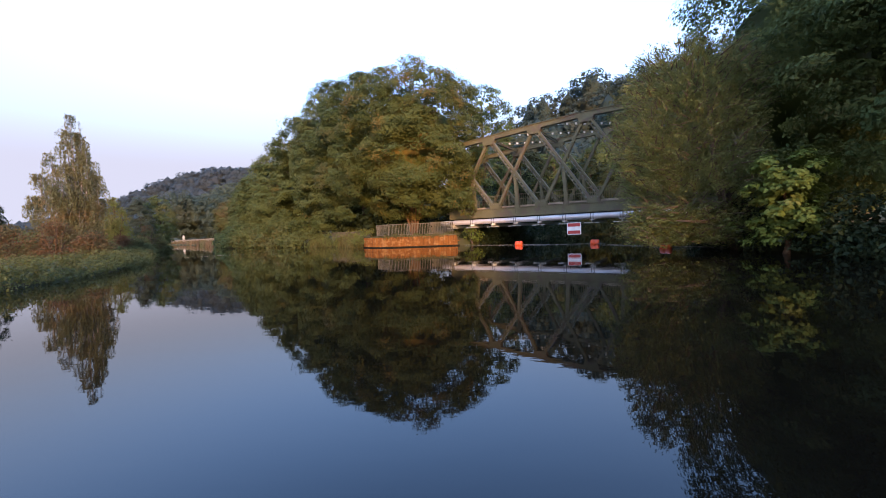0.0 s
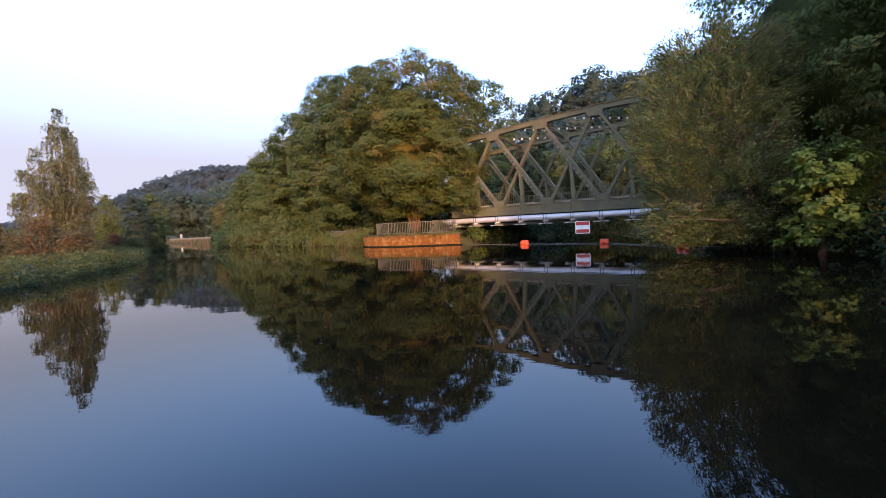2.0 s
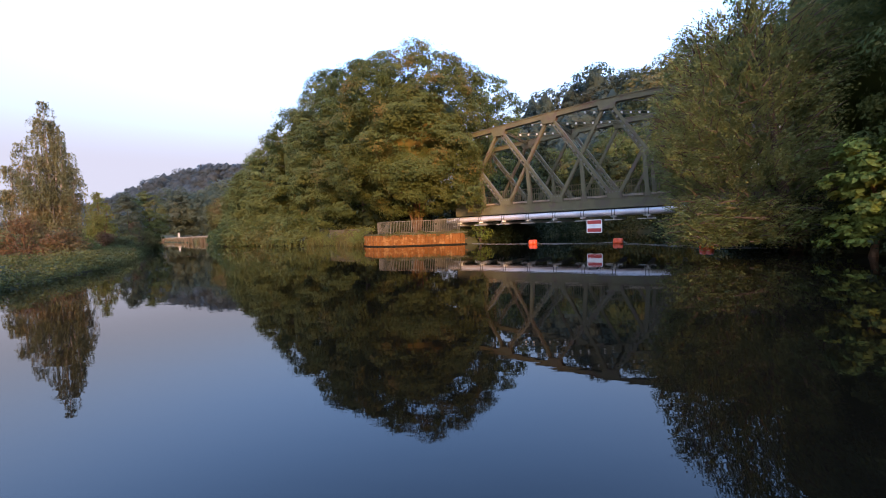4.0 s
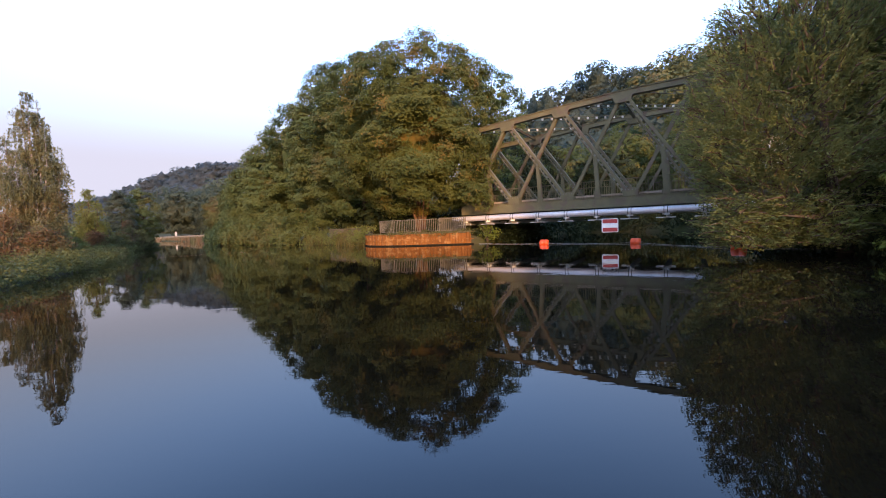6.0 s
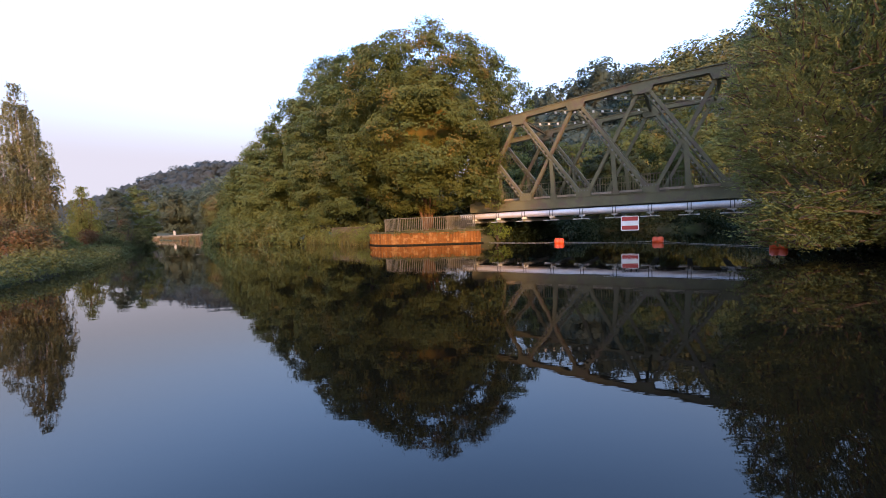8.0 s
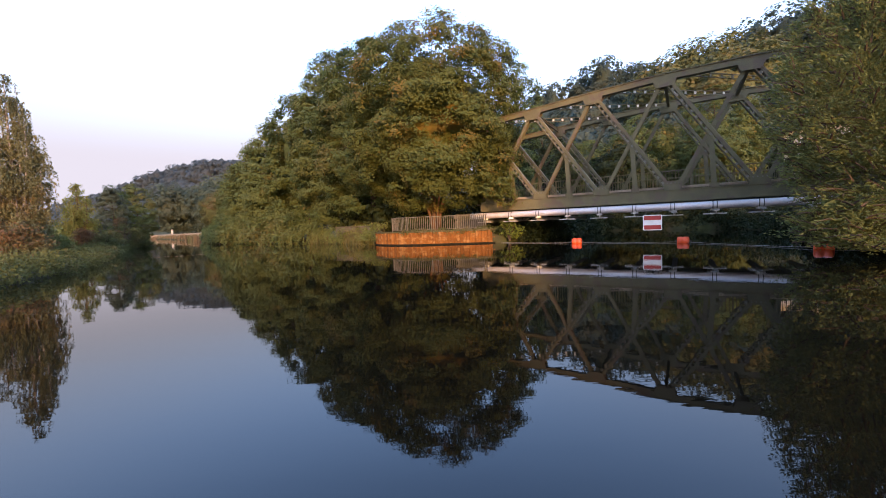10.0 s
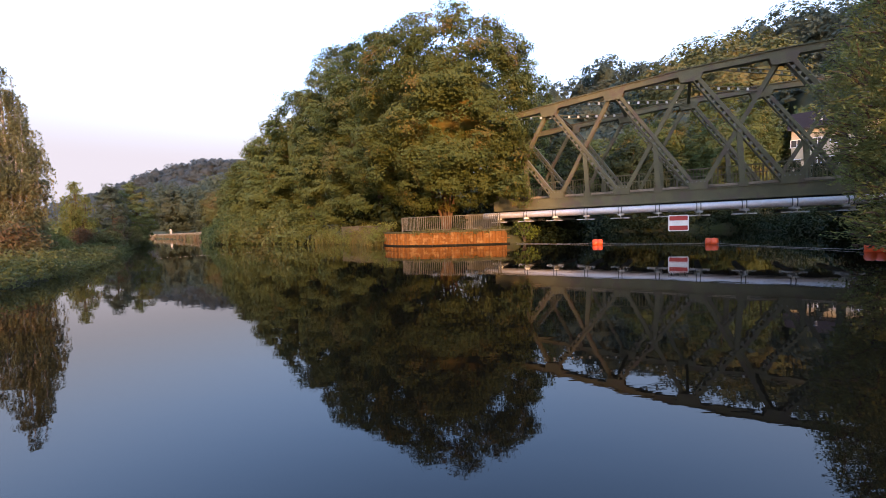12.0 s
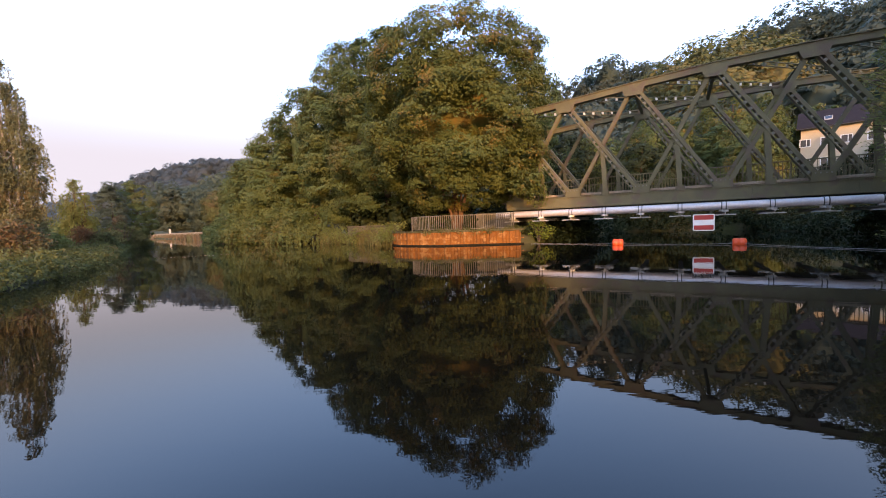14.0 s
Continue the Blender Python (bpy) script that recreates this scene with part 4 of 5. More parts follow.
for nm, lb, x, y, z0, top, rx, mt in (
        ("ash_tree", "dark airy tree rising behind the bridge end", 5.2, 50.0, 0.9, 19.4, 4.0, L_BROAD),
        ("ash_tree", "dark tree standing behind the bridge", 11.0, 56.0, 1.0, 13.0, 4.5, L_SHADE_DARK),
        ("maple_tree", "green tree on the slope behind the bridge", 17.0, 60.0, 2.0, 13.0, 5.0, L_BROAD),
        ("maple_tree", "yellowing green tree on the slope behind the bridge", 24.5, 58.0, 3.0, 13.5, 5.0, L_CHESTNUT),
        ("maple_tree", "green tree on the slope behind the bridge", 30.5, 53.0, 4.0, 12.5, 3.6, L_BROAD),
        ("maple_tree", "dark green tree beside the cream house", 50.0, 45.0, 4.0, 14.0, 4.4, L_SHADE_DARK),
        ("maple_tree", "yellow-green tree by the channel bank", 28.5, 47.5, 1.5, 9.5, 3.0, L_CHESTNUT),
        ("maple_tree", "green tree on the channel bank", 20.5, 54.0, 1.5, 10.5, 3.8, L_SHADE_DARK),
        ("maple_tree", "broad olive and yellow tree on the slope above the channel", 36.0, 60.0, 4.0, 19.5, 5.2, L_CHESTNUT),
        ("maple_tree", "green tree above the channel bank", 42.5, 64.0, 5.5, 17.0, 4.4, L_BROAD),
        ("maple_tree", "dark tree at the edge of the slope wood", 29.0, 66.0, 4.5, 17.5, 4.6, L_BROAD)):
    tree(nm, lb, x, y, z0, top, rx, rx, 0.27, mt, lumps=100, lump=1.05, crown_from=0.05, density=13, widest=0.45 if x > 8 else 0.7, power=2.2 if x > 8 else 3.0, limbs=6, group="trees behind the bridge")



# ---- weeping birch ----
def hanging_tree(name, label, x, y, z0, leaders, mat, bark, leaf, long=1.5):
    """Drooping twigs hung with small leaves on several leading stems (dx, dy, top, radius, strands)."""
    ob = thing(name, (x, y, z0), label, "tree")
    inv = Matrix.Translation((-x, -y, -z0))
    ps, tw = [], Shape()
    for j, (lx, ly, top, rad, strands) in enumerate(leaders):
        st = Shape().tube([(x + lx * 0.15, y + ly * 0.15, z0 - 0.3), (x + lx * 0.6, y + ly * 0.6, z0 + (top - z0) * 0.4), (x + lx, y + ly, z0 + (top - z0) * 0.75), (x + lx, y + ly, top - 0.2)],
                          [0.16, 0.11, 0.05, 0.012] if j == 0 else [0.09, 0.06, 0.03, 0.01], 7)
        part("trunk" if j == 0 else "limb", st, bark, ob, "", True).data.transform(inv)
        # side branches rise outward, then hang curtains of twigs with gaps between them
        for i in range(max(6, strands // 7)):
            h = 0.1 + 0.9 * RNG.random() ** 0.8
            a = RNG.random() * 6.283
            r = rad * (0.16 + (1 - h) ** 0.7) * (0.45 + 0.65 * RNG.random())
            t0 = min(1, h * 1.3)
            px, py, zt = x + lx * (0.15 + 0.85 * t0), y + ly * (0.15 + 0.85 * t0), z0 + (top - z0) * h
            dx, dy = math.cos(a), math.sin(a)
            lift = r * (0.25 + 0.35 * RNG.random())
            if i % 2 == 0:
                tw.tube([(px, py, zt - 0.2 * r), (px + dx * r * 0.6, py + dy * r * 0.6, zt + lift), (px + dx * r, py + dy * r, zt + lift * 0.7)], [0.026, 0.014, 0.004], 4)
            for _ in range(9):
                u = 0.25 + 0.8 * RNG.random()
                ln = min(long * (0.25 + 0.85 * RNG.random()) * (1.1 - 0.65 * h), zt - z0 + 0.1)
                if ln < 0.2:
                    continue
                k = max(6, int(ln / 0.05))
                t = np.sort(RNG.random(k))
                ox, oy = RNG.normal(0, 0.13, 2)
                zb = zt + lift * (1.6 * u - 0.7 * u * u)
                out = r * u + 0.12 * np.sqrt(t)
                ps.append(np.stack([px + dx * out + ox + RNG.normal(0, 0.035, k), py + dy * out + oy + RNG.normal(0, 0.035, k), zb + 0.1 * np.sin(t * 3.1) - t * ln], 1))
        # the leading shoot stands free above its branches
        k = 26
        t = RNG.random(k)
        ps.append(np.stack([x + lx + RNG.normal(0, 0.1, k) * (1.2 - t), y + ly + RNG.normal(0, 0.1, k) * (1.2 - t), top - 0.7 + 0.75 * t], 1))
    p = np.concatenate(ps)
    tagged(part("twig_spray", tw, bark, ob), kind="stuff").data.transform(inv)
    me = leaves_mesh("crown", mat, p - np.array([x, y, z0]), RNG.normal(size=p.shape), leaf * (0.7 + 0.6 * RNG.random(len(p))), 0.5, np.array([0, 0, -1.0]))
    part("crown", me, mat, ob)
    return ob


hanging_tree("weeping_birch", "tall weeping birch with thin olive-brown foliage", -27.2, 28.4, 0.4,
             [(0.0, 0, 10.75, 1.8, 380), (-0.55, 0.2, 10.45, 1.0, 200), (0.55, 0.1, 10.35, 1.0, 200), (-1.7, 0.1, 8.3, 1.4, 200), (1.15, -0.2, 8.5, 0.95, 160), (-2.7, 0.1, 6.6, 1.5, 220), (1.4, 0.2, 6.7, 1.1, 160),
              (-0.2, -0.8, 6.8, 1.7, 210), (-3.1, 0.1, 5.0, 1.6, 220), (1.5, 0.0, 5.0, 1.2, 160), (-1.2, -0.6, 5.4, 2.0, 180), (0.6, -0.5, 5.2, 1.6, 170), (1.7, -0.1, 5.6, 1.1, 130)], L_BIRCH, BIRCH_BARK, 0.12, 2.0)


# ---- shrubs ----
def shrub(name, label, x, y, z0, h, rx, ry, leaf, mat, lumps, lump, density=22, group="", stems=6, aspect=0.6):
    ob = thing(name, (x, y, z0), label, "shrub", group)
    inv = Matrix.Translation((-x, -y, -z0))
    for i in range(stems):
        a = i * 2.4 + x
        st = Shape().tube([(x, y, z0 - 0.2), (x + math.cos(a) * rx * 0.3, y + math.sin(a) * ry * 0.3, z0 + h * 0.45), (x + math.cos(a) * rx * 0.6, y + math.sin(a) * ry * 0.6, z0 + h * 0.85)], [0.06, 0.04, 0.01], 5)
        part("stem", st, BARK, ob).data.transform(inv)
    ls = envelope_lumps(x, y, z0 - lump * 0.5, z0 + h, rx, ry, lumps, lump, 0.4, 2.0, 0.3)
    p, nn = on_lumps(ls, density, 0.68)
    k = int(len(p) * 0.1)
    pick = RNG.integers(0, len(p), k)
    p = np.concatenate([p, p[pick] + nn[pick] * lump * RNG.random((k, 1)) * 0.8])
    nn = np.concatenate([nn, nn[pick]])
    me = leaves_mesh("foliage", mat, p - np.array([x, y, z0]), 0.5 * nn + 0.8 * RNG.normal(size=nn.shape) + np.array([0, 0, 0.3]), leaf * (0.6 + 0.8 * RNG.random(len(p))), aspect)
    part("foliage", me, mat, ob)
    return ob


RUSTY = "rust-red autumn shrub behind the bramble bank"
for x, y, h, r, mt, lb in ((-25.2, 24.6, 2.4, 1.5, L_RUST, RUSTY), (-28.0, 24.5, 2.2, 1.6, L_RUST, RUSTY), (-31.5, 25.0, 2.4, 2.0, L_RUST, RUSTY), (-22.0, 23.8, 1.7, 1.1, L_RUST, RUSTY),
                           (-31.0, 36.5, 1.7, 0.9, L_RUST, RUSTY), (-37.0, 47.5, 3.0, 1.1, L_RUST, "reddish shrub among green ones on the bank"),
                           (-33.0, 39.5, 1.3, 1.4, L_BRAMBLE, "green shrub on the bank"), (-35.5, 46.0, 2.4, 1.7, L_BRAMBLE, "green shrub on the bank"),
                           (-28.5, 31.5, 1.3, 1.2, L_YELLOW, "yellowish shrub under the birches"),
                           (-30.2, 37.4, 1.2, 0.9, L_HERB, "olive shrub leaning over the bank"), (-33.6, 42.2, 1.6, 1.0, L_HERB, "olive shrub leaning over the bank"), (-34.8, 44.2, 1.5, 0.8, L_RUST, "reddish shrub among green ones on the bank"),
                           (-38.0, 50.0, 1.7, 1.2, L_HERB, "olive shrub leaning over the bank"), (-40.3, 54.0, 1.9, 1.3, L_YELLOW, "yellowish shrub at the river bend")):
    shrub("shrub", lb, x, y, height_at(x, y) - 0.05, h + 0.25, r, r, 0.105, mt, 38, 0.42, 48, "bank shrubs")
hanging_tree("young_birch", "small yellow-green birch on the river bank", -35.0, 40.6, 0.4,
             [(0.0, 0, 6.2, 1.3, 420), (-0.7, 0, 5.0, 1.2, 260), (0.8, 0, 4.8, 1.3, 260), (0.1, -0.4, 4.0, 1.9, 380)], L_YELLOW, BARK, 0.13, 0.9)
tree("young_fir", "dark blue-green conical tree at the river bend", -38.9, 48.8, 0.4, 7.2, 1.7, 1.7, 0.16, L_VALLEY, 130, 0.46, 0.02, 46, 0.2, 1.4, None, 0.1, 6, group="bank trees")
tree("young_maple", "olive and brown tree at the river bend", -39.0, 52.3, 0.4, 7.7, 2.1, 2.1, 0.16, L_ALDER, 130, 0.52, 0.02, 44, 0.4, 1.9, None, 0.11, 6, group="bank trees")
tree("spruce", "dark conifer standing back from the bank", -35.4, 28.5, 0.4, 7.0, 2.1, 2.1, 0.22, L_SHADE_DARK, 80, 0.62, 0.02, 30, 0.15, 1.2, None, 0.15, 6)


def bank_cover(name, label, line, off0, off1, h0, h1, mat, leaf, step, lump, density, category="brambles"):
    """A band of mounded growth that follows a stretch of bank and hangs over the water."""
    ls = []
    for x, y, dx, dy in along(line, step):
        for _ in range(3):
            o = off0 + (off1 - off0) * RNG.random()
            h = h0 + (h1 - h0) * RNG.random() * min(1, 0.35 + (o - off0) / max(0.1, off1 - off0))
            r = lump * (0.6 + 0.8 * RNG.random())
            ls.append((x - dy * o, y + dx * o, max(h - r * 0.5, r * 0.35, height_at(x - dy * o, y + dx * o) + r * 0.2), r, 0.7))
    p, nn = on_lumps(ls, density, 0.55)
    keep = p[:, 2] > 0.02
    p, nn = p[keep], nn[keep]
    me = leaves_mesh(name, mat, p, 0.5 * nn + 0.7 * RNG.normal(size=nn.shape) + np.array([0, 0, 0.5]), leaf * (0.6 + 0.8 * RNG.random(len(p))))
    return tagged(new(name, me), label, category, kind="stuff")


LEFT = [(-12.8, 9.0), (-13, 10.5), (-15, 16.5), (-18, 22), (-23.5, 30), (-32, 41), (-36, 47.5), (-40, 55), (-44, 61)]
bank_cover("brambles", "dense dark green brambles overhanging the water", LEFT, -0.4, 1.6, 0.35, 1.0, L_BRAMBLE, 0.088, 0.35, 0.36, 58)
bank_cover("tall_herbs", "rank olive herbs and grass behind the brambles", LEFT, 1.2, 6.5, 0.5, 0.85, L_HERB, 0.1, 0.36, 0.4, 30)
ISLET = [(-45, 77), (-36, 64), (-28.5, 52.5), (-21, 48.5), (-15, 44)]
bank_cover("bank_growth", "overhanging bushes at the foot of the islet trees", ISLET, -1.3, 1.6, 0.3, 4.4, L_ALDER, 0.25, 0.55, 0.85, 15, "bushes")
# growth under the bridge, its leaf colour darkened to stand for the shade there
bank_cover("channel_scrub", "added scrub in shade-dark colour filling the head of the channel", [(6, 37), (16, 52), (27, 44), (24, 34)], 1.2, 6.5, 1.2, 3.4, L_SHADE_DARK, 0.3, 1.1, 1.1, 9, "bushes")
bank_cover("channel_growth", "bushes along the channel bank, shade put into their colour", [(3.4, 33.4), (6, 37), (16, 52), (27, 44), (22, 30), (17.5, 23)], -1.4, 1.6, 0.4, 3.2, L_SHADE_DARK, 0.22, 0.7, 0.7, 16, "bushes")
shrub("quay_bush", "fresh green bush at the end of the quay wall", 2.2, 32.4, 0.3, 1.35, 1.0, 0.7, 0.11, L_MAPLE, 26, 0.3, 40)
bank_cover("capping_weeds", "green weeds creeping over the quay capping", [(-5.2, 32.85), (-4.2, 32.5), (-2.5, 32.25), (-0.5, 32.1), (1.2, 32.05)], -0.08, 0.4, 0.9, 1.3, L_HERB, 0.10, 0.3, 0.19, 70, "weeds")

bank_cover("corner_growth", "weeds at the corner of the islet, shade put into their colour", [(1.5, 32.6), (3.3, 33.5), (5.8, 36.9), (9, 41.2)], -0.7, 1.6, 0.3, 1.5, L_SHADE_DARK, 0.15, 0.3, 0.4, 30, "weeds")
_p, _h = [], []
for x, y, dx, dy in along([(-15.2, 44.2), (-9.5, 38.4), (-8.7, 36.9), (-8.3, 35.2)], 0.012):
    o = -0.6 + 1.5 * RNG.random()
    tuft = 0.5 + 0.5 * math.sin(2.3 * x + 1.7 * y) * math.sin(5.1 * x)
    if RNG.random() < 0.35 + 0.65 * tuft:
        _p.append((x + dy * o + RNG.normal(0, 0.12), y - dx * o, -0.05))
        _h.append((0.45 + 0.75 * tuft) * (0.7 + 0.7 * RNG.random()))
tagged(new("reeds", blades(_p, _h, 0.02, 0.75).mesh("reeds", L_REED)), "yellow-green reeds standing in the water by the quay", "reeds", kind="stuff")
bank_cover("reed_leaves", "yellow-green docks and willowherb beside the quay", [(-15.2, 44.2), (-9.4, 38.3), (-8.5, 36.4), (-7.6, 34.9)], -0.6, 1.3, 0.4, 1.8, L_YELLOW, 0.12, 0.26, 0.34, 40, "herbs")
_p = []
for x, y, dx, dy in along([(-122, 160), (-112, 156.5), (-94, 136), (-52, 86), (-36, 64), (-30, 55)], 0.045):
    o = -2.0 + 3.0 * RNG.random()
    _p.append((x + dy * o, y - dx * o, -0.05))
_h = [0.9 + 0.9 * RNG.random() for _ in _p]
tagged(new("far_reeds", blades(_p, _h, 0.05, 0.25).mesh("far_reeds", L_FAR_REED)), "russet reed belt along the far bank", "reeds", kind="stuff")


# pale flecks laid on the water as the glint of sky-lit ripples
_fl = Shape()
for i in range(36):
    t = 0.5 * RNG.random()
    x, y, r = -20.5 + 9 * t + RNG.normal(0, 0.15), 29.5 + 7.5 * t * t + 2.0 * t + RNG.normal(0, 0.3), 0.012 + 0.022 * RNG.random()
    a0 = 6.28 * RNG.random()
    ring = [(x + r * math.cos(a0 + k * 1.257) * (0.7 + 0.5 * RNG.random()), y + r * math.sin(a0 + k * 1.257), z) for z in (-0.01, 0.008) for k in range(5)]
    _fl.add(ring, [(4, 3, 2, 1, 0), (5, 6, 7, 8, 9)] + [(k, (k + 1) % 5, 5 + (k + 1) % 5, 5 + k) for k in range(5)])
tagged(new("ripple_glint_flecks", _fl.mesh("ripple_glint_flecks", DULL_WHITE)), "pale flecks laid in a line for the glint of ripples", "flotsam", kind="stuff")


# ---- right bank ----
def sprays(name, label, x, y, z0, shoots, reach, mat, leaf, per, stem_mat, dirs, category="tree", trunk=None, aspect=0.28, fall=1.0, group="", within=()):
    """A bush of long arching shoots set with narrow leaves."""
    ob = thing(name, (x, y, z0), label, category, group)
    inv = Matrix.Translation((-x, -y, -z0))
    st = Shape()
    if trunk:
        for q in trunk:
            part("stem", Shape().tube(q[0], q[1], 8), stem_mat, ob, "", True).data.transform(inv)
    ps, ws = [], []
    for i in range(shoots):
        bx, by, bz, a, el = dirs(i)
        ln = reach * (0.5 + 0.7 * RNG.random())
        d = np.array([math.cos(a) * math.cos(el), math.sin(a) * math.cos(el), math.sin(el)])
        t = np.linspace(0, 1, per) ** 0.8
        path = np.array([bx, by, bz]) + d * (t * ln)[:, None] + np.array([0, 0, -1.0]) * (fall * ln * 0.55 * t ** 2)[:, None]
        q = path + RNG.normal(0, 0.07, path.shape)
        ps.append(q)
        g = np.gradient(path, axis=0)
        ws.append(g / (np.linalg.norm(g, axis=1, keepdims=True) + 1e-9))
        if i % 3 == 0:
            m = [path[0], path[per // 3], path[2 * per // 3], path[-1]]
            st.tube(m, [0.03, 0.02, 0.012, 0.004], 4)
    p, w = np.concatenate(ps), np.concatenate(ws)
    ok = p[:, 2] > 0.03
    p, w = p[ok], w[ok]
    tw = part("twig_spray", st, stem_mat, ob)
    tagged(tw, kind="stuff").data.transform(inv)
    nrm = np.cross(w, RNG.normal(size=w.shape)) + np.array([0, 0, 0.3])
    me = leaves_mesh("foliage", mat, p - np.array([x, y, z0]), nrm, leaf * (0.6 + 0.8 * RNG.random(len(p))), aspect, w)
    part("foliage", me, mat, ob)
    if within:      # the denser heart of the crown
        p, nn = on_lumps([q for q in within if q[2] > 0.8], 26)
        part("inner_foliage", leaves_mesh("inner_foliage", mat, p - np.array([x, y, z0]), nn + 0.4 * RNG.normal(size=nn.shape), leaf * (0.8 + 0.6 * RNG.random(len(p))), 0.5), mat, ob)
    return ob


def willow_dirs(i):
    h = RNG.random()
    a = RNG.random() * 6.283
    z = 0.5 + 7.6 * h
    if i % 4 == 0:      # the low skirt over the water
        return 8.0 + 3.9 * RNG.random(), 15.2 + 2.2 * RNG.random(), 0.35 + 1.5 * RNG.random() ** 1.5, a, 0.1 + 0.7 * RNG.random()
    if 1.3 < z < 2.2 and i % 3:      # a thinner stretch between the skirt and the crown
        z += 1.1
    r = 2.5 * math.sqrt(max(0.08, 1 - abs(h - 0.5) ** 2.4 * 2.6)) * RNG.random() ** 0.45
    return 10.45 + math.cos(a) * r * 1.12 + 0.3 * math.sin(9 * h), 16.6 + math.sin(a) * r, z, a + RNG.normal(0, 0.6), 0.35 + 1.0 * RNG.random() - 0.4 * (1 - h)


sprays("willow", "spreading grey-olive willow hanging over the water in front of the bridge", 12.2, 16.4, 0.4, 4900, 0.64, L_WILLOW, 0.1, 22, BARK, willow_dirs, trunk=[
    ([(12.3, 16.3, -0.2), (11.6, 16.0, 1.5), (10.9, 15.7, 3.6), (10.5, 15.5, 6.4)], [0.2, 0.16, 0.11, 0.03]),
    ([(12.3, 16.4, -0.2), (12.4, 16.9, 2.0), (12.1, 17.3, 5.0)], [0.18, 0.12, 0.03]),
    ([(12.2, 16.1, 0.2), (10.4, 15.3, 1.2), (8.9, 14.9, 1.3)], [0.12, 0.08, 0.02])], aspect=0.36, fall=0.4, within=[(9.2 + 3.2 * RNG.random(), 17.0 + 0.9 * RNG.random(), 3.2 + 4.0 * RNG.random(), 0.6, 0.8) for _ in range(46)])
tree("maple_bush", "bright yellow-green maple leaning out from the dark bank", 11.9, 13.4, 0.4, 3.15, 0.6, 0.6, 0.155, L_MAPLE, 26, 0.34, 0.0, 80, 0.6, 1.7, BARK_LIT, 0.08, 6, (-0.5, -0.2),
     extra=[(11.72 + (0.85 + 0.3 * math.sin(1.3 * k)) * math.sin(2.1 * k) * (0.35 + 0.65 * RNG.random()), 13.2 + 0.4 * RNG.normal(), 0.3 + 2.98 * ((k * 0.618) % 1.0), 0.24 + 0.2 * RNG.random(), 1.0) for k in range(74)])
# trees at y 1.5 and -6 are added out of view to shade this bank
for x, y, top, rx, mt, lb in (
        (16.0, 17.5, 16.2, 4.3, L_ROBINIA, "tall dark robinia at the water's edge"), (17.5, 12.5, 19.5, 5.3, L_ROBINIA, "tall dark robinia shading the bank"),
        (15.8, 8.0, 17.0, 4.0, L_ROBINIA, "dark leafy tree overhanging the river"), (16.2, 1.5, 13.0, 4.0, L_ROBINIA, "unseen leafy tree added to shade the bank"),
        (17.5, -6.0, 13.5, 4.2, L_ROBINIA, "unseen leafy tree added to shade the bank"), (20.0, 20.5, 11.0, 3.4, L_ROBINIA, "dark leafy tree by the bridge end")):
    tree("robinia", lb, x, y, 0.7, top, rx, rx, 0.17 if y > 10 else 0.225, mt, lumps=190 if y > 10 else 90 if y > 5 else 45, lump=1.0, crown_from=0.02, density=22 if y > 10 else 11, widest=0.5, power=4.2, heart=0.6, trunk_r=0.15, limbs=8, group="bank trees on the shaded side")
RIGHT = [(17.5, 23.0), (13.2, 19.5), (12.2, 15), (12.4, 9), (12.9, 0)]
# the bank's shade is coloured into these leaves
bank_cover("shade_bushes", "bushes in shade-dark colour trailing into the shaded water", RIGHT, -0.9, 0.8, 0.3, 2.2, L_SHADE_DARK, 0.16, 0.4, 0.5, 30, "bushes")


# ---- distant woods ----
def wood(name, label, spots, mat, leaf, sprays_each, masses=14, heart=0.5):
    """Crowns seen from afar: each an uneven billowing mass under a coat of leaf sprays."""
    ps, ns, cv, cf = [], [], [], []
    for n, (x, y, h, r) in enumerate(spots):
        z = height_at(x, y)
        ways = RNG.normal(size=(5, 3))
        phase = 6.28 * RNG.random(5)
        size = np.array([r * heart, r * heart, h * 0.62 * heart])
        mid = np.array([x, y, z + h * 0.46])
        cv.append(mid + BALL_V * size * (1 + 0.12 * np.sin(BALL_V @ ways.T * 3 + phase).sum(1) / 2)[:, None])
        cf.append(BALL_F + n * len(BALL_V))
        lump = r * 0.4
        q, w = on_boughs(boughs(x, y, z, z + h, r, r, masses, lump, 0.5, 2.4, 0.0), sprays_each / masses / lump / lump / 12.6, 2)
        ps.append(q)
        ns.append(w)
    p, nn = np.concatenate(ps), np.concatenate(ns)
    me = leaves_mesh(name, mat, p, nn + 0.22 * RNG.normal(size=nn.shape) + np.array([0, 0, 0.3]), leaf * (0.6 + 0.8 * RNG.random(len(p))), 0.8, None,
                     (np.concatenate(cv), np.concatenate(cf)))
    tagged(new(name, me), label, "woodland", kind="stuff")


_w1 = []
for i in range(480):
    u, v = RNG.random(), RNG.random()
    x = -430 + 330 * u
    y = 285 + 140 * v
    _w1.append((x, y, 14 + 6 * RNG.random(), 6.0 + 3.5 * RNG.random()))
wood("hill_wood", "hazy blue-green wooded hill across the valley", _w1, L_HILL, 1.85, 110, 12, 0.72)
_w2 = []
for i in range(175):
    t = RNG.random()
    x, y = -150 + 120 * t, 190 - 100 * t
    o = 8 + 40 * RNG.random()
    _w2.append((x + o * 0.55, y + o * 0.85, 19 + 8 * RNG.random(), 4.5 + 2 * RNG.random()))
wood("valley_wood", "haze-paled dull green woodland at the foot of the hill", _w2, L_VALLEY, 0.95, 660, 24, 0.4)
_w3 = []
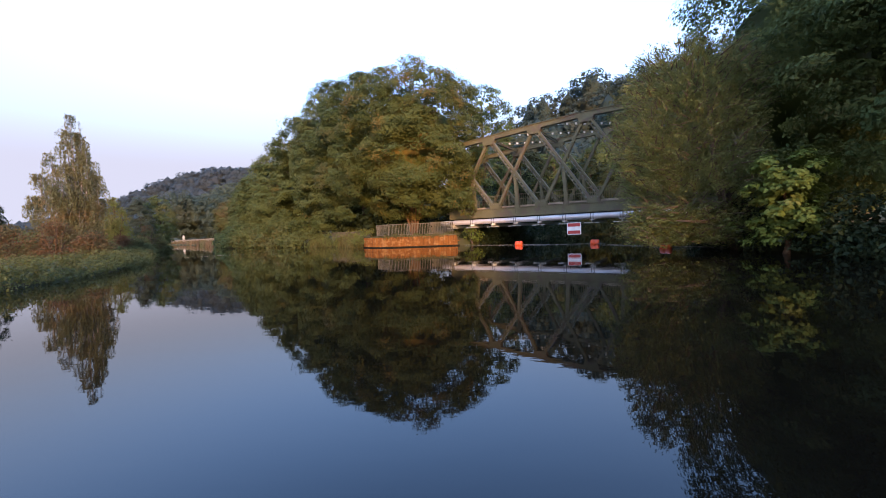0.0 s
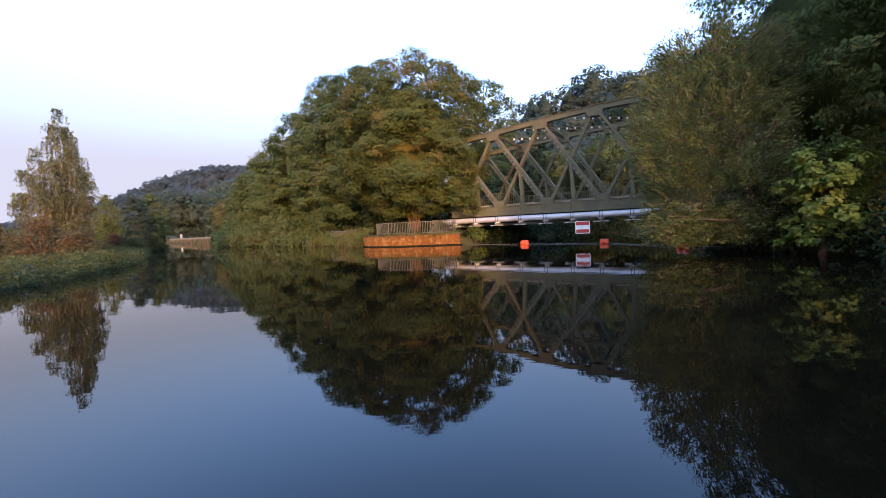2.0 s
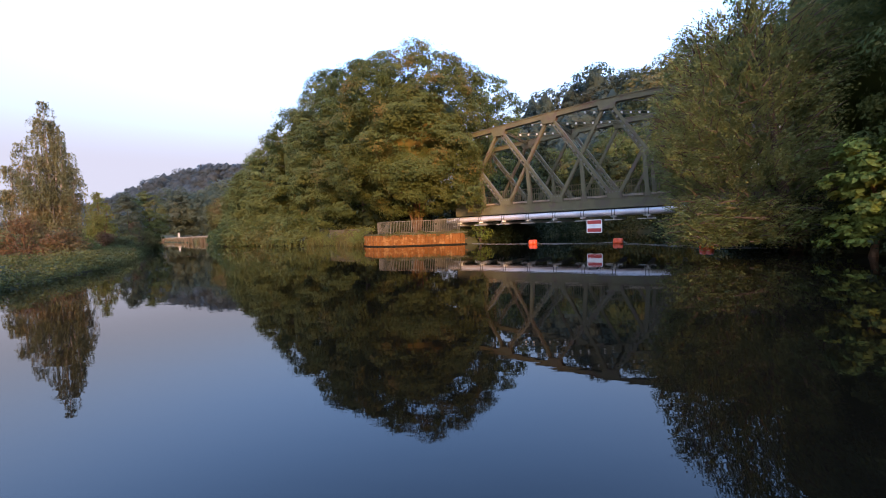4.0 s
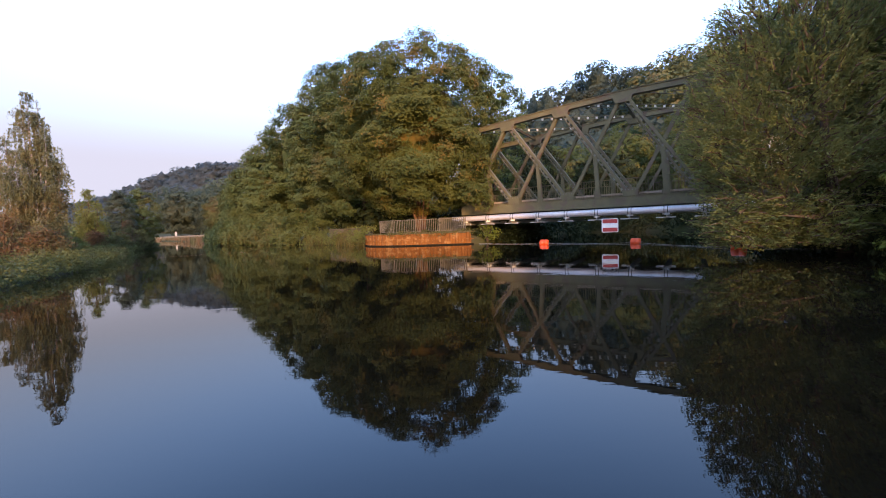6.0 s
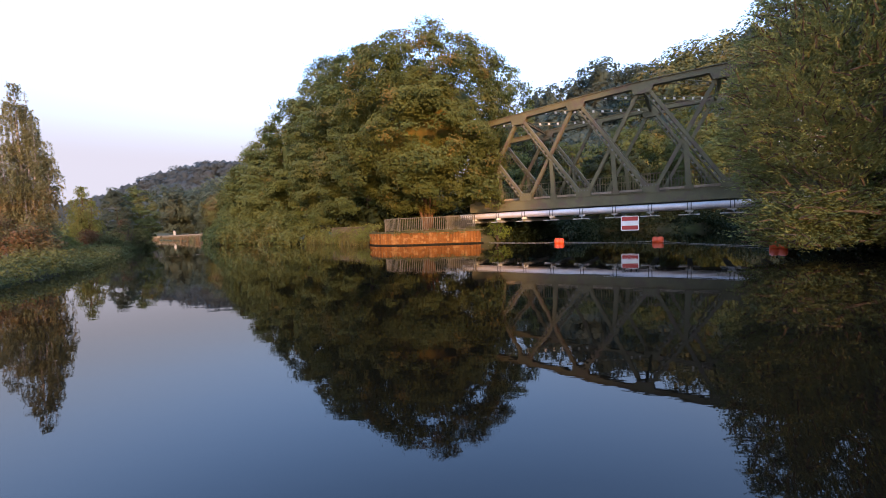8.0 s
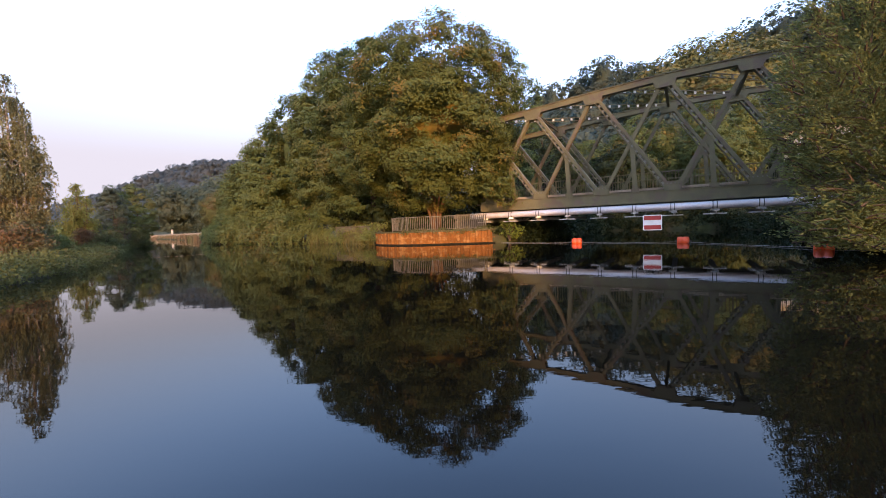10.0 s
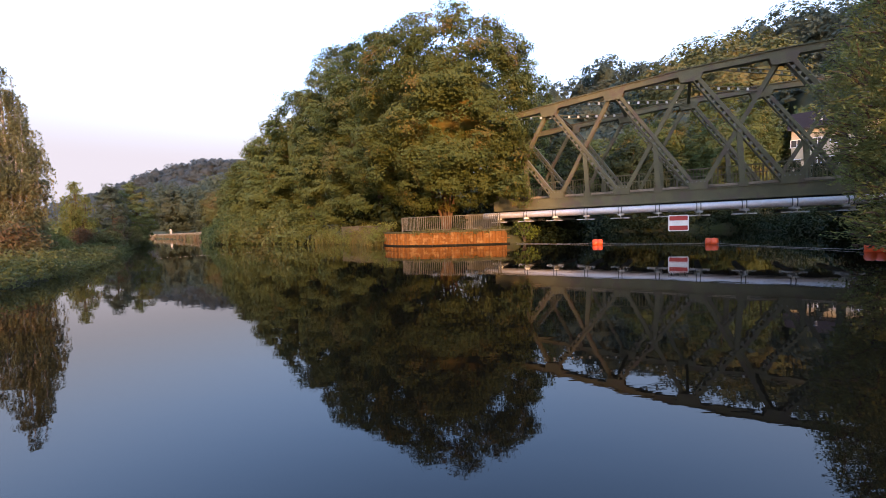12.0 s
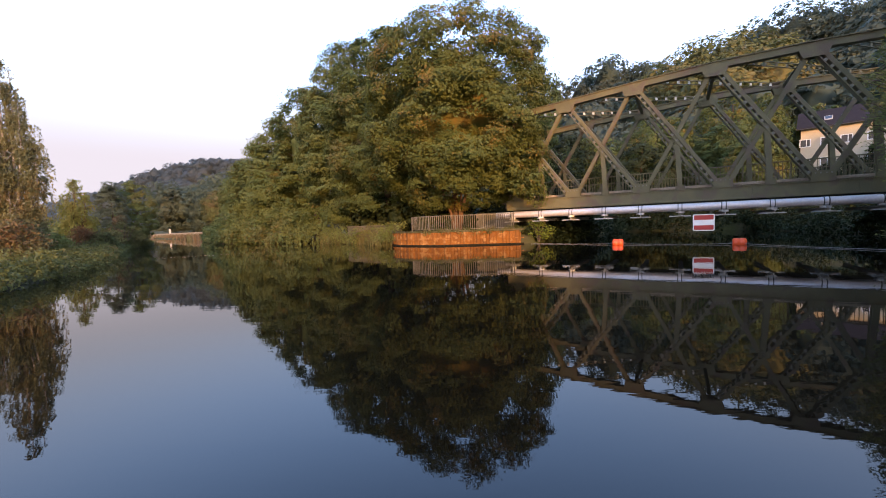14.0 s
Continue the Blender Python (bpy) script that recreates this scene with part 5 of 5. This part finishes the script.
for i in range(100):
    a = radians(5 + 50 * RNG.random())
    d = 108 + 62 * RNG.random()
    _w3.append((d * math.sin(a), d * math.cos(a), 13 + 8 * RNG.random(), 5 + 2.5 * RNG.random()))


def crest(bearing, far, slope, r):
    """A tree on the slope whose top stands at that bearing, distance and rise, seen from mid-river."""
    x, y = -4 + far * math.sin(radians(bearing)), 7 + far * math.cos(radians(bearing))
    return x, y, 2.8 + slope * far - height_at(x, y), r


_w8 = []
for q in ((17, 134, 0.338, 6), (20.5, 138, 0.34, 6), (23.8, 134, 0.383, 7), (26.3, 140, 0.352, 6), (28.6, 138, 0.345, 6), (40, 140, 0.386, 8), (42.6, 138, 0.388, 8),
          (45, 140, 0.376, 8), (48, 136, 0.37, 8), (51, 136, 0.37, 8)):
    _w8.append(crest(*q))
for i in range(84):
    a = radians(8 + 52 * RNG.random())
    d = 84 + 26 * RNG.random()
    _w3.append((d * math.sin(a), d * math.cos(a), 10 + 5 * RNG.random(), 4.5 + 2 * RNG.random()))
_w7 = [crest(*q) for q in ((29.8, 106, 0.335, 6), (32, 104, 0.355, 7), (34.2, 106, 0.366, 7.5), (36.4, 104, 0.37, 7.5), (38.4, 107, 0.362, 7), (33.2, 96, 0.325, 6.5), (36.8, 95, 0.32, 6.5), (40.5, 98, 0.335, 6))]
wood("olive_wood", "olive-yellow broadleaf grove high on the slope", _w7, L_OLIVE, 0.7, 3000, 40, 0.66)
wood("crest_wood", "haze-tinted grey-green trees along the crest of the slope", _w8, L_FAR, 0.8, 2400, 40, 0.66)
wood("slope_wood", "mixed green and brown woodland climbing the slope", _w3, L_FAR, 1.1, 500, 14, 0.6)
_w4 = []
for i in range(60):
    t, o = RNG.random(), RNG.random()
    _x, _y = 9 + 46 * t + 8 * o, 61 - 5 * t + 17 * o
    if _x < 38 or _y > 65:
        _w4.append((_x, _y, 5 + 6 * RNG.random(), 3 + 1.5 * RNG.random()))
wood("slope_thicket", "tangled green thicket filling the slope behind the bridge", _w4, L_BROAD, 0.45, 800)
_w5 = [(-14 + 17 * RNG.random(), 39.5 + 8 * RNG.random(), 2.2 + 1.6 * RNG.random(), 1.6) for i in range(34)]
_w5 += [(-5.5 + 5.5 * RNG.random(), 36.2 + 2.0 * RNG.random(), 1.4 + 0.8 * RNG.random(), 0.9) for i in range(16)]
_w5 = [q for q in _w5 if river_distance(np.array([q[0]]), np.array([q[1]]))[0] > 1.6]
# the shade below the crowns is coloured into this undergrowth
wood("understorey", "undergrowth in shade-dark colour beneath the islet trees", _w5, L_SHADE_DARK, 0.26, 520)
_w6 = []
while len(_w6) < 40:
    x, y = -70 + 32 * RNG.random(), 34 + 36 * RNG.random()
    if river_distance(np.array([x]), np.array([y]))[0] > 3.0 and x < -40:
        _w6.append((x, y, 1.8 + 1.8 * RNG.random(), 1.7))
wood("bank_thicket", "low olive thicket on the meadow behind the bank", _w6, L_ALDER, 0.3, 480)
for x, y, h in ((45.9, 56.6, 2.0), (47.6, 55.6, 2.6), (49.4, 54.2, 3.6), (51.6, 52.2, 4.6), (44.3, 58.4, 2.4)):
    shrub("garden_bush", "dark garden bush below the house", x, y, height_at(x, y), h, 1.5, 1.3, 0.2, L_SHADE_DARK, 24, 0.5, 22, "garden bushes")
